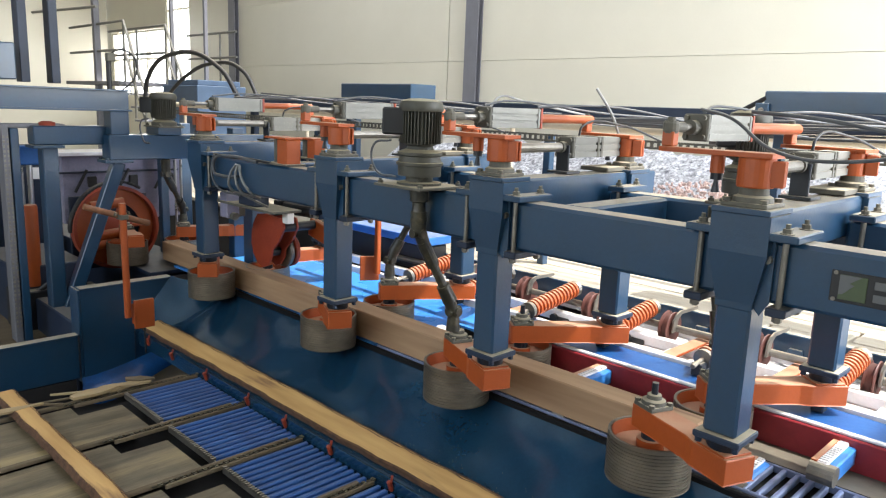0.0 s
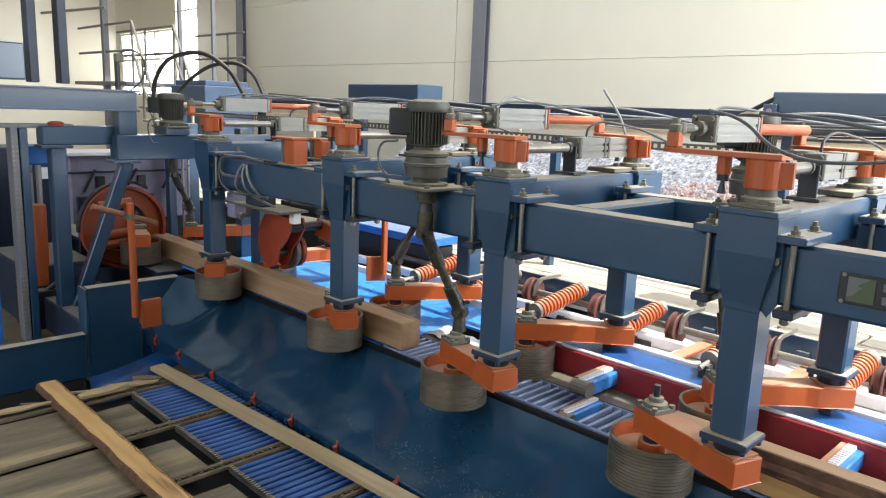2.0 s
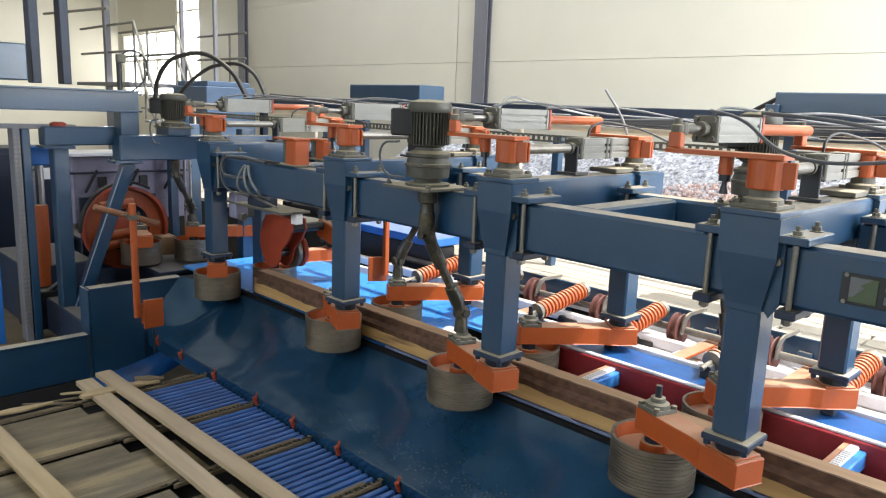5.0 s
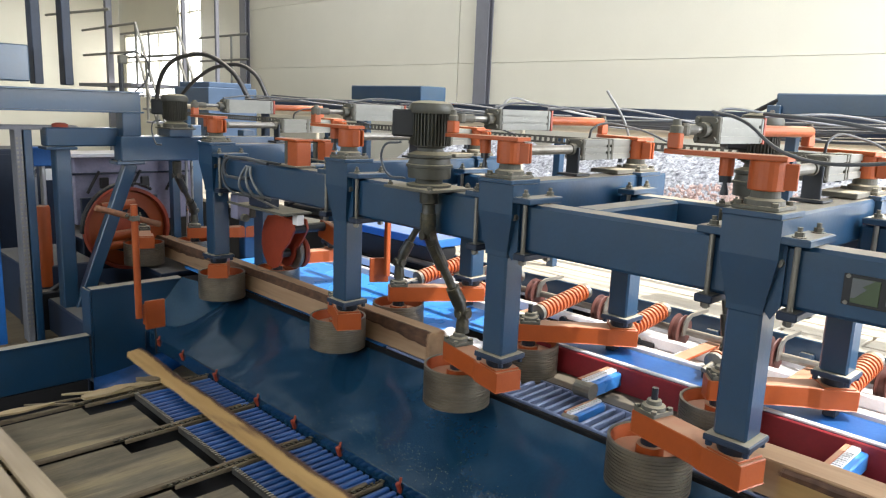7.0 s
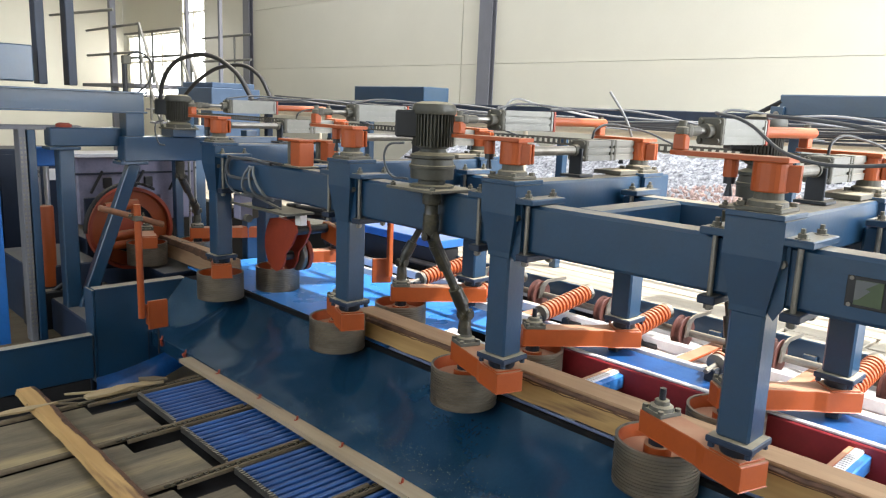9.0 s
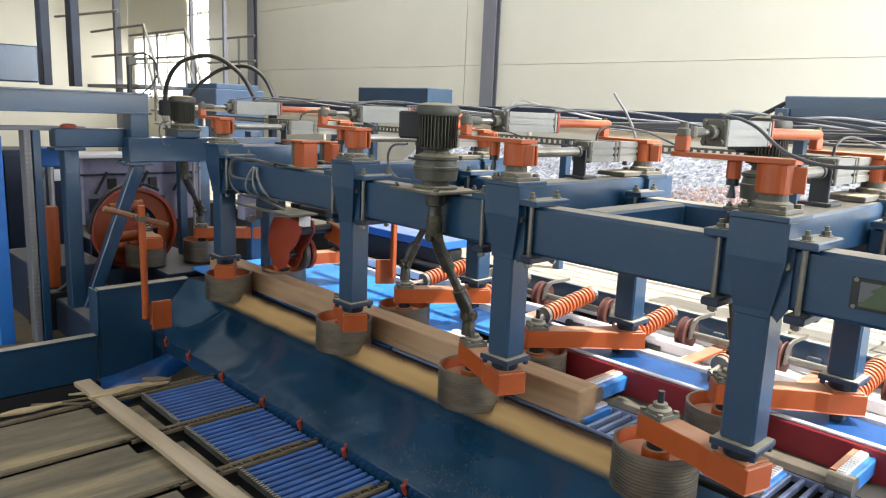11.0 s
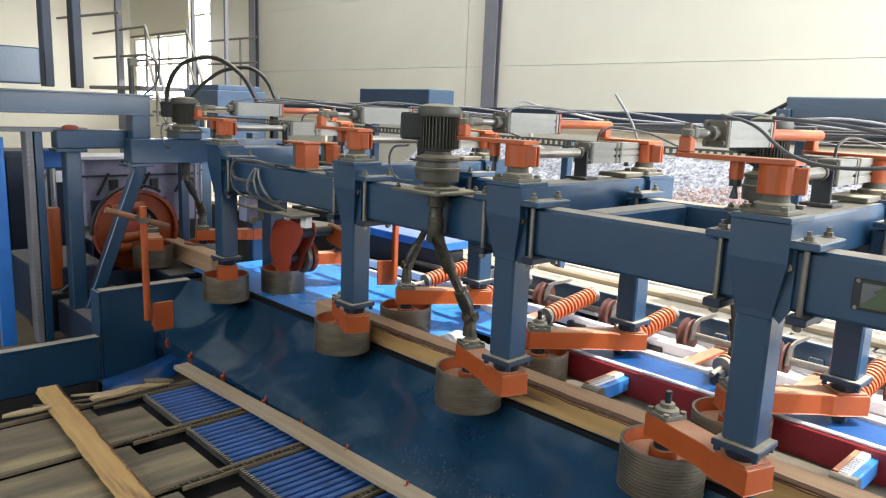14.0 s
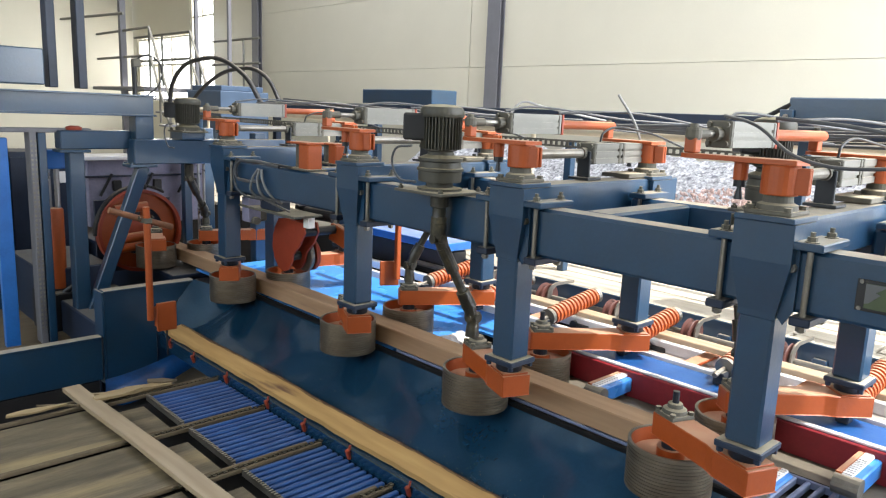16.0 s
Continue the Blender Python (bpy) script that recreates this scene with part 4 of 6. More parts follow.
# ---------------------------------------------------------------- bed under the timber
def build_bed():
    t = thing("timber_bed", "infeed bed of pale blue slats with dark belt and crimson side", "conveyor bed")
    # near-black filling in place of the shade between and below the slats
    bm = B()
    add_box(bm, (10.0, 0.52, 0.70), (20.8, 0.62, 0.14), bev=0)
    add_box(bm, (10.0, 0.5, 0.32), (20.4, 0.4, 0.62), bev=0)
    part("base", bm, M_SHADE, t)
    bm = B()
    add_box(bm, (0.72, 0.615, 0.812), (2.5, 0.66, 0.018), bev=0.003)
    part("slide_sheet", bm, M_BLUE_CLEAN, t, "bright blue slide sheet")
    bm = B()
    add_prism(bm, [(0.95, 0.80), (0.95, 0.815), (1.30, 0.865), (1.30, 0.80)], "x", -0.53, 2.42)
    part("rear_sheet", bm, M_BLUE_CLEAN, t, "bright blue rear sheet")
    bm = B()
    add_box(bm, (11.2, 0.662, 0.815), (18.4, 0.17, 0.02), bev=0.003)
    part("belt", bm, M_BLACK, t, "dark rubber belt")
    bm = B()
    add_box(bm, (0, 0, 0), (0.018, 0.262, 0.03), bev=0.004)
    bar = finish("slat", bm, M_GRATE)
    for j in range(74):
        ob = new("slat", bar)
        ob.parent, ob.location = t, (2.0 + 0.05 * j, 0.423, 0.812)
    for y in (0.286, 0.560):
        bm = B()
        add_box(bm, (11.2, y, 0.814), (18.4, 0.012, 0.03), bev=0.003)
        part("slat_rail", bm, M_GRATE, t)
    bm = B()
    add_box(bm, (4.6, 0.755, 0.865), (4.2, 0.02, 0.17), bev=0.004)
    part("crimson_side", bm, M_CRIMSON, t, "crimson painted side plate")
    bm = B()
    add_box(bm, (4.6, 0.772, 0.957), (4.2, 0.024, 0.012), bev=0.003)
    part("side_rim", bm, M_WHITE, t)
    bm = B()
    add_prism(bm, [(0.80, 0.80), (0.80, 0.95), (0.99, 0.958), (0.99, 0.80)], "x", 2.45, 6.7)
    part("blue_sill", bm, M_SILL, t)
    for x, y0, y1, z, w, h in ((3.165, 0.50, 0.82, 0.885, 0.085, 0.07), (4.24, 0.50, 0.82, 0.885, 0.085, 0.07), (3.23, 0.30, 0.54, 0.815, 0.06, 0.045), (4.02, 0.30, 0.54, 0.815, 0.06, 0.045), (5.3, 0.50, 0.82, 0.885, 0.085, 0.07)):
        bm = B()
        add_box(bm, (x, (y0 + y1) / 2, z), (w, y1 - y0, h), bev=0.006)
        guide = part("chain_guide", bm, M_BLUE_CLEAN, t)
        bm = B()
        add_box(bm, (x - w * 0.36, (y0 + y1) / 2, z + h / 2 + 0.005), (w * 0.26, y1 - y0, 0.012), bev=0.002)
        part("red_strip", bm, M_ORANGE, guide)
        bm = B()
        add_box(bm, (x - 0.002, (y0 + y1) / 2, z + h / 2 + 0.004), (w * 0.42, y1 - y0, 0.008), bev=0.002)
        for k in range(int((y1 - y0) / 0.02)):
            add_box(bm, (x - 0.002, y0 + 0.01 + 0.02 * k, z + h / 2 + 0.010), (w * 0.36, 0.011, 0.006), bev=0)
        part("chain", bm, M_WHITE, guide)
        bm = B()
        add_rod(bm, (x - w * 0.5, y0 + 0.005, z + 0.002), (x + w * 0.55, y0 + 0.005, z + 0.002), h * 0.56, seg=16)
        part("sprocket", bm, M_STEEL, guide)
    return t


build_bed()

# ---------------------------------------------------------------- cross conveyor behind


def build_cross_conveyor():
    t = thing("cross_conveyor", "sunlit pale steel cross conveyor with chains and rails", "conveyor")
    bm = B()
    add_box(bm, (4.85, 1.56, 0.885), (4.7, 1.02, 0.03), bev=0)
    part("floor_sheet", bm, M_WHITE, t)
    for y, z, w, h, m in ((1.02, 0.95, 0.03, 0.05, M_WHITE), (1.30, 0.93, 0.045, 0.06, M_WHITE), (1.62, 1.0, 0.05, 0.12, M_BLUE), (1.48, 0.95, 0.03, 0.03, M_WHITE)):
        bm = B()
        add_box(bm, (3.4, y, z), (6.4, w, h), bev=0.005)
        part("rail", bm, m, t)
    for k in range(8):
        x = 1.25 + 0.5 * k
        bm = B()
        add_box(bm, (x, 1.36, 0.90), (0.05, 0.56, 0.05), bev=0.005)
        part("cross_bar", bm, M_WHITE, t)
        bm = B()
        add_box(bm, (x + 0.09, 1.24, 0.965), (0.075, 0.42, 0.014), (0, 0, 0), bev=0.003)
        part("slide_flat", bm, M_ORANGE, t, "sunlit orange flat bar")
        # black block put in for the dark recesses between the bars
        bm = B()
        add_box(bm, (x + 0.26, 1.29, 0.905), (0.13, 0.05, 0.045), bev=0.006)
        add_rod(bm, (x + 0.22, 1.26, 0.915), (x + 0.22, 1.34, 0.915), 0.026, seg=10)
        part("shoe", bm, M_BLACK, t, "black block standing in for a shaded recess")
        bm = B()
        add_box(bm, (x, 1.6, 0.84), (0.07, 0.06, 0.3), bev=0.004)
        part("leg", bm, M_BLUE, t)
        # wheel at the end of the bar
        m = Matrix.Translation((x + 0.40, 1.40, 1.0)) @ pose(0, 0, 0, 0, 90, 0)
        bm = B()
        add_lathe(bm, [(0.03, -0.025), (0.085, -0.025), (0.088, -0.02), (0.07, -0.012), (0.07, 0.012), (0.088, 0.02), (0.085, 0.025), (0.03, 0.025)], m, seg=28, closed=True)
        wheel = part("wheel", bm, M_HUBRED, t, "rusty red flanged wheel", round_=True)
        bm = B()
        add_lathe(bm, [(0.055, -0.027), (0.055, 0.027)], m, seg=20)
        part("hub", bm, M_HUBRED, wheel)
        bm = B()
        for dx in (0.042,):
            pts = [(1.345, 0.985), (1.355, 1.05), (1.385, 1.082), (1.43, 1.095), (1.62, 1.09), (1.62, 1.072), (1.44, 1.076), (1.405, 1.055), (1.385, 0.985)]
            add_prism(bm, pts, "x", x + 0.40 + dx - 0.005, x + 0.40 + dx + 0.005)
        part("fork", bm, M_STEEL, t, "dull curved fork plate")
    bm = B()
    add_rod(bm, (0.8, 1.40, 1.0), (6.4, 1.40, 1.0), 0.02, seg=12)
    part("axle", bm, M_STEEL, t)
    return t


build_cross_conveyor()


def coil_spring(x, a, b, turns=13, r=0.05):
    """An orange coiled sleeve from a to b."""
    a, b = Vector(a), Vector(b)
    t = thing("buffer_spring", "bright orange ribbed buffer sleeve in the sun", "spring", group="orange buffer springs")
    m, length = between(a, b)
    bm = B()
    prof = [(0.012, -length / 2)]
    for k in range(turns):
        z = -length / 2 + length * k / turns
        s = length / turns
        prof += [(r * 0.80, z + 0.02 * s), (r, z + 0.2 * s), (r, z + 0.62 * s), (r * 0.80, z + 0.82 * s)]
    prof += [(0.012, length / 2)]
    add_lathe(bm, prof, m, seg=20)
    part("sleeve", bm, M_ORANGE, t, round_=True)
    for p, s in ((a, -1), (b, 1)):
        bm = B()
        m2, _ = between(p, p + (b - a).normalized() * s * 0.03)
        add_lathe(bm, [(0.01, -0.015), (r * 0.9, -0.015), (r * 0.95, 0.01), (0.01, 0.015)], m2, seg=18)
        part("end_cup", bm, M_STEEL, t)
    d = (b - a).normalized()
    bm = B()
    add_rod(bm, a - d * 0.12, a, 0.012, seg=10)
    part("rod", bm, M_STEEL, t)
    return t


for x in (1.52, 2.02, 2.54, 3.06, 3.58, 4.11):
    coil_spring(x, (x - 0.03, 0.99, 1.025), (x - 0.02, 1.38, 1.085))
    bm = B()
    add_box(bm, (x - 0.03, 0.93, 0.985), (0.05, 0.06, 0.06), bev=0.005)
    solid("spring_anchor", bm, M_BLACKBLUE, "black steel anchor of a buffer spring", "bracket", "spring anchors")

# deck of pale planks beyond
deck = thing("plank_deck", "sun-bleached pale plank deck", "deck", kind="structure")
bm = B()
add_box(bm, (0, 0, 0), (2.98, 0.235, 0.04), bev=0.004)
plank = finish("plank", bm, M_DECK)
for k in range(4):
    for j in range(9):
        ob = new("plank", plank)
        ob.parent = deck
        ob.location = (-4.0 + 3.0 * k + 0.4 * (j % 3), 1.80 + 0.24 * j, 0.98 + 0.004 * ((j * 7 + k) % 3))
# near-black block in place of the shade under the planks
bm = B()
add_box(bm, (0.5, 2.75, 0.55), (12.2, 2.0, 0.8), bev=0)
part("deck_base", bm, M_SHADE, deck)

# heap of debris by the wall
bm = B()
nx, ny = 150, 36
grid = []
for i in range(nx + 1):
    x = -3.0 + 9.5 * i / nx
    row = []
    for j in range(ny + 1):
        s = j / ny
        y = 3.65 + 1.68 * s
        z = 1.0 + 0.72 * min(1.0, s * 1.3) ** 1.2 + 0.10 * noise.noise((x * 1.5, y * 1.5, 0)) + 0.05 * noise.noise((x * 9, y * 9, 3.0)) + 0.03 * noise.noise((x * 22, y * 22, 7.0))
        row.append(bm.verts.new((x, y, z)))
    grid.append(row)
for i in range(nx):
    for j in range(ny):
        bm.faces.new((grid[i][j], grid[i + 1][j], grid[i + 1][j + 1], grid[i][j + 1]))
solid("bark_heap", bm, M_CHIP, "sunlit heap of greyish bark and shavings by the wall", "bark heap", kind="stuff")
rng = random.Random(5)
bm = B()
for k in range(2300):
    x, s = rng.uniform(0.6, 3.8), rng.random()
    y = 3.55 + 0.85 * s
    z = 1.06 + 0.48 * s * (1 - 0.22 * abs(x - 2.1)) + rng.uniform(0, 0.04)
    r = rng.uniform(0.009, 0.023)
    bmesh.ops.create_icosphere(bm, subdivisions=1, radius=r, matrix=pose(x, y, z, rng.uniform(0, 180), rng.uniform(0, 180), 0) @ Matrix.Diagonal((1.5, 0.9, 0.7, 1)))
solid("wood_chunks", bm, M_PINKCHIP, "heap of reddish bark-covered wood chunks in the sun", "wood chunks", kind="stuff")

# ---------------------------------------------------------------- long things behind the machine
bm = B()
add_box(bm, (0.5, 3.9, 2.13), (15.0, 0.22, 0.15), bev=0.006)
add_box(bm, (0.5, 3.8, 2.06), (15.0, 0.06, 0.03), bev=0.003)
for x in (-5.5, -3.0, -0.9, 4.6, 6.9):
    add_box(bm, (x, 3.95, 1.03), (0.1, 0.1, 2.06), bev=0.004)
solid("cable_gantry", bm, M_NAVY, "dark navy steel gantry along the wall", "gantry")
bm = B()
add_rod(bm, (-6.5, 2.55, 2.03), (7.5, 2.55, 2.03), 0.035, seg=16)
for x in (-5.0, -2.0, 1.0, 4.6):
    add_rod(bm, (x, 2.55, 1.0), (x, 2.55, 2.0), 0.02, seg=8)
solid("beige_pipe", bm, M_BEIGE, "long beige dusty pipe on thin posts", "pipe", round_=True)
strip = thing("perforated_rail", "long grey perforated rail with square holes", "rail")
bm = B()
for z in (1.925, 1.965):
    add_box(bm, (0.5, 2.1, z), (12.0, 0.012, 0.014), bev=0)
for k in range(240):
    add_box(bm, (-5.5 + 0.05 * k, 2.1, 1.945), (0.02, 0.011, 0.026), bev=0)
part("strip", bm, M_GREY, strip)
for x in (-4.4, -1.2, 1.70, 4.9):
    bm = B()
    add_box(bm, (x, 2.14, 1.48), (0.06, 0.06, 0.96), bev=0.004)
    part("post", bm, M_BLUE, strip)
for x, y, w, h, z in ((-0.22, 2.2, 0.98, 0.13, 2.255), (3.98, 2.2, 1.45, 0.115, 2.235)):
    t = thing("cable_cabinet", "dark blue dusty sheet-metal cabinet on a stand behind the machine", "cabinet", group="cable cabinets")
    bm = B()
    add_box(bm, (x, y, z), (w, 0.3, h), bev=0.006)
    part("body", bm, M_BLUE, t)
    bm = B()
    add_box(bm, (x, y - 0.16, z - h / 2 - 0.06), (w, 0.02, 0.09), bev=0.003)
    part("apron", bm, M_NAVY, t)
    if w > 1.2:
        bm = B()
        add_box(bm, (x - w / 2 + 0.0, y - 0.165, z - 0.075), (0.075, 0.02, 0.13), bev=0.004)
        bracket = part("bracket", bm, M_BLUE, t)
        bm = B()
        add_rod(bm, (x - w / 2, y - 0.175, z - 0.05), (x - w / 2, y - 0.188, z - 0.05), 0.014, seg=10)
        part("bolt", bm, M_STEEL, bracket)
        bm = B()
        add_rod(bm, (x - w / 2 - 0.17, y - 0.12, z - 0.075), (x - w / 2 + 0.01, y - 0.14, z + 0.02), 0.014, seg=12)
        part("conduit", bm, M_BLACK, t, "black conduit")
    for dx in (-w / 2 + 0.06, w / 2 - 0.06):
        bm = B()
        add_box(bm, (x + dx, y, (z - h / 2) / 2 + 0.5), (0.06, 0.06, z - h / 2 - 1.0), bev=0.003)
        part("leg", bm, M_BLUE, t)

# ---------------------------------------------------------------- saw housing at the far end
def build_saw():
    t = thing("saw_housing", "blue steel housing frame of the saw with orange guard wheel", "saw machine")
    bm = B()
    add_box(bm, (-0.45, 0.45, 1.765), (0.15, 1.35, 0.18), bev=0.008)
    part("portal_beam", bm, M_BLUE, t)
    bm = B()
    add_box(bm, (-0.45, -0.16, 1.665), (0.16, 0.2, 0.022), bev=0.003)
    for sx in (-1, 1):
        add_nut(bm, (-0.45 + sx * 0.06, -0.24, 1.676), 0.012, 0.012)
    part("flange", bm, M_BLUE, t)
    bm = B()
    add_bar(bm, (-0.45, -0.14, 1.655), (-0.47, -0.57, 0.50), 0.085, 0.085, 0.006)
    part("brace", bm, M_BLUE, t)
    bm = B()
    add_box(bm, (-0.52, -0.585, 1.12), (0.11, 0.10, 1.32), bev=0.008)
    add_box(bm, (-0.52, -0.60, 1.77), (0.18, 0.20, 0.02), bev=0.003)
    part("post", bm, M_BLUE, t)
    bm = B()
    add_box(bm, (-0.55, -0.42, 1.845), (0.14, 0.52, 0.13), bev=0.008)
    part("side_beam", bm, M_BLUE, t)
    bm = B()
    add_lathe(bm, [(0.05, 1.91), (0.052, 1.93), (0.03, 1.94)], Matrix.Translation((-0.55, -0.57, 0)), seg=20)
    part("bearing_cap", bm, M_RED, t)
    # I-beam above with its packing block
    bm = B()
    for z in (2.025, 2.165):
        add_box(bm, (-0.45, -1.5, z), (0.14, 2.9, 0.012), bev=0.002)
    add_box(bm, (-0.45, -1.5, 2.095), (0.012, 2.9, 0.13), bev=0)
    part("i_beam", bm, M_BLUE, t)
    bm = B()
    add_box(bm, (-0.45, -0.14, 1.938), (0.13, 0.13, 0.165), bev=0.005)
    part("packing_block", bm, M_BLUE, t)
    # deep box girder and pillars above
    bm = B()
    add_box(bm, (-0.75, -1.82, 2.33), (0.3, 2.2, 0.24), bev=0.008)
    part("girder", bm, M_BLUE, t)
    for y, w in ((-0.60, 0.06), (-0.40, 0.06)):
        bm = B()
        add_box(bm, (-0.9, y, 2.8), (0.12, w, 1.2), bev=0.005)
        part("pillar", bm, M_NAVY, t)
    # grey portal with perforated edge
    bm = B()
    add_box(bm, (-0.62, -0.83, 1.15), (0.12, 0.045, 1.5), bev=0.004)
    add_box(bm, (-0.62, -1.4, 1.905), (0.12, 1.9, 0.03), bev=0.004)
    part("grey_portal", bm, M_COLUMN, t)
    bm = B()
    add_box(bm, (-0.6, -0.775, 1.14), (0.1, 0.05, 1.5), bev=0.004)
    part("inner_post", bm, M_BLUE, t)
    bm = B()
    for k in range(42):
        for dy in (-0.012, 0.012):
            add_box(bm, (-0.556, -0.828 + dy, 0.52 + 0.032 * k), (0.004, 0.012, 0.016), bev=0)
    part("perforation", bm, M_STEEL, t, "pale perforated edge strip")
    bm = B()
    add_box(bm, (-0.65, -1.015, 1.05), (0.06, 0.09, 1.6), bev=0.004)
    part("blue_guard", bm, M_BRIGHT_BLUE, t)
    # big orange guard wheel with dark inside
    c = Matrix.Translation((-1.1, 0.06, 1.07)) @ pose(0, 0, 0, 0, 90, 0)
    bm = B()
    add_lathe(bm, [(0.315, -0.03), (0.34, -0.03), (0.34, 0.05), (0.315, 0.05)], c, seg=48, closed=True)
    part("guard_ring", bm, M_RED, t, round_=True)
    bm = B()
    add_lathe(bm, [(0.20, -0.02), (0.305, -0.02), (0.314, -0.01), (0.305, 0.0), (0.20, 0.0)], c, seg=48, closed=True)
    part("guard_disc", bm, M_ORANGE, t, round_=True)
    bm = B()
    add_lathe(bm, [(0.12, 0.0), (0.12, 0.06), (0.05, 0.07)], c, seg=24)
    part("guard_hub", bm, M_RED, t)
    for k in range(5):
        bm = B()
        a = radians(20 + 72 * k)
        add_bar(bm, c @ Vector((0.10 * math.cos(a), 0.10 * math.sin(a), 0.0)), c @ Vector((0.21 * math.cos(a), 0.21 * math.sin(a), -0.01)), 0.05, 0.03)
        part("spoke", bm, M_ORANGE, t)
    bm = B()
    add_box(bm, (-1.22, 0.06, 1.02), (0.03, 0.62, 0.60), bev=0.004)
    part("inner_plate", bm, M_NAVY, t)
    bm = B()
    add_box(bm, (-1.5, 0.25, 1.36), (0.3, 1.0, 0.56), bev=0.01)
    back = part("back_housing", bm, M_LILAC, t, "pale lilac rear housing")
    bm = B()
    add_box(bm, (-1.44, 0.22, 1.655), (0.36, 1.06, 0.03), bev=0.004)
    part("ledge", bm, M_WHITE, back, "white dusty ledge")
    bm = B()
    add_box(bm, (-1.338, 0.22, 1.50), (0.02, 1.0, 0.016), bev=0.003)
    part("seam", bm, M_NAVY, back)
    for y in (-0.16, 0.18, 0.5):
        bm = B()
        add_rod(bm, (-1.33, y, 1.34), (-1.33, y + 0.1, 1.52), 0.012, seg=8)
        add_box(bm, (-1.34, y + 0.14, 1.42), (0.03, 0.07, 0.09), bev=0.006)
        part("fitting", bm, M_BLACK, back)
    bm = B()
    add_box(bm, (-1.35, -0.5, 0.58), (0.9, 0.5, 0.56), bev=0.01)
    part("base_housing", bm, M_NAVY, t)
    for y, z in ((0.0, 1.30), (0.04, 1.06), (-0.06, 0.98)):
        bm = B()
        add_rod(bm, (-1.02, y - 0.16, z - 0.04), (-1.02, y + 0.10, z - 0.02), 0.04, seg=16)
        part("guard_tube", bm, M_ORANGE, t)
    # greasy chain over the wheel
    bm = B()
    for k in range(46):
        a = radians(60 + 2.6 * k)
        p = Vector((-1.02 + 0.02 * (k % 2), 0.04 + 0.38 * math.cos(a) * 0.95, 1.07 + 0.38 * math.sin(a)))
        add_box(bm, p, (0.03, 0.02, 0.045), (60 + 2.6 * k, 0, 20 * (k % 2)), bev=0.004)
    part("chain", bm, M_BLACK, t, "black greasy chain")
    # posts and chrome slides of the next stand
    for x, y, w in ((-1.2, 0.52, 0.07), (-0.60, 0.88, 0.10), (-1.6, 0.9, 0.1)):
        bm = B()
        add_box(bm, (x, y, 1.2), (w, w, 1.4), bev=0.006)
        part("stand_post", bm, M_BLUE, t)
    for y in (0.62, 0.67):
        bm = B()
        add_rod(bm, (-1.18, y, 0.9), (-1.18, y, 1.6), 0.012, seg=10)
        part("slide_rod", bm, M_CHROME, t)
    return t


build_saw()

# made-up dark cabinets that close the view to the bright wall behind the saw
for x, y, w, h, m, label in ((-2.6, -1.05, 0.75, 1.78, M_BLUE, "dark blue cabinet added in place of machinery behind the saw"), (-2.9, -0.22, 0.62, 1.62, M_NAVY, "dark navy cabinet added in place of machinery behind the saw")):
    t = thing("filler_cabinet", label, "cabinet", (x, y, 0), group="control cabinets")
    bm = B()
    add_box(bm, (0, 0, h / 2), (0.5, w, h), bev=0.012)
    part("body", bm, m, t)
    for sy in (-1, 1):
        bm = B()
        add_box(bm, (0.256, sy * w * 0.245, h / 2 + 0.03), (0.014, w * 0.46, h - 0.16), bev=0.004)
        leaf = part("door", bm, m, t)
        bm = B()
        add_box(bm, (0.272, sy * w * 0.06, h * 0.6), (0.02, 0.02, 0.12), bev=0.004)
        part("handle", bm, M_BLACK, leaf)
    bm = B()
    add_box(bm, (0.266, w * 0.24, h * 0.85), (0.008, 0.16, 0.11), bev=0.002)
    part("notice_plate", bm, M_TAG, t, "white notice plate")

# orange lifting cylinder beside the saw
t = thing("lifting_cylinder", "tall orange hydraulic cylinder with chrome rods", "hydraulic cylinder")
bm = B()
add_lathe(bm, [(0.02, 0.70), (0.062, 0.705), (0.064, 0.72), (0.064, 1.30), (0.058, 1.315), (0.02, 1.32)], Matrix.Translation((-0.95, -0.62, 0)), seg=28)
part("barrel", bm, M_ORANGE, t, round_=True)
for dy in (-0.03, 0.03):
    bm = B()
    add_rod(bm, (-0.95, -0.62 + dy, 1.3), (-0.95, -0.62 + dy, 1.62), 0.02, seg=14)
    part("rod", bm, M_CHROME, t)
bm = B()
add_box(bm, (-0.95, -0.62, 1.68), (0.1, 0.2, 0.14), bev=0.01)
part("crosshead", bm, M_BRIGHT_BLUE, t)
bm = B()
add_box(bm, (-0.95, -0.6, 0.5), (0.3, 0.34, 0.38), bev=0.01)
add_rod(bm, (-0.9, -0.7, 0.6), (-0.8, -0.55, 0.74), 0.02, seg=10)
part("valve_block", bm, M_BLACK, t)
bm = B()
add_box(bm, (-1.15, -0.9, 0.35), (1.1, 1.3, 0.1), (0, 0, 0), bev=0.01)
solid("sawdust_bed", bm, M_SLATWOOD, "beam thick with pale sawdust below the saw", "sawdust", kind="stuff")

# orange sensor stand with flag plate
t = thing("flag_stand", "orange rod stand with clamped pipe and small flag plate", "stand")
bm = B()
add_rod(bm, (0.50, -0.488, 0.77), (0.50, -0.492, 1.49), 0.021, seg=16)
part("upright", bm, M_ORANGE, t, round_=True)
bm = B()
add_rod(bm, (0.46, -0.70, 1.478), (0.46, -0.318, 1.347), 0.019, seg=16)
part("cross_pipe", bm, M_RUST, t, "rusty cross pipe", round_=True)
# solid disc, its dark colour stands for the shaded hollow of the pipe
bm = B()
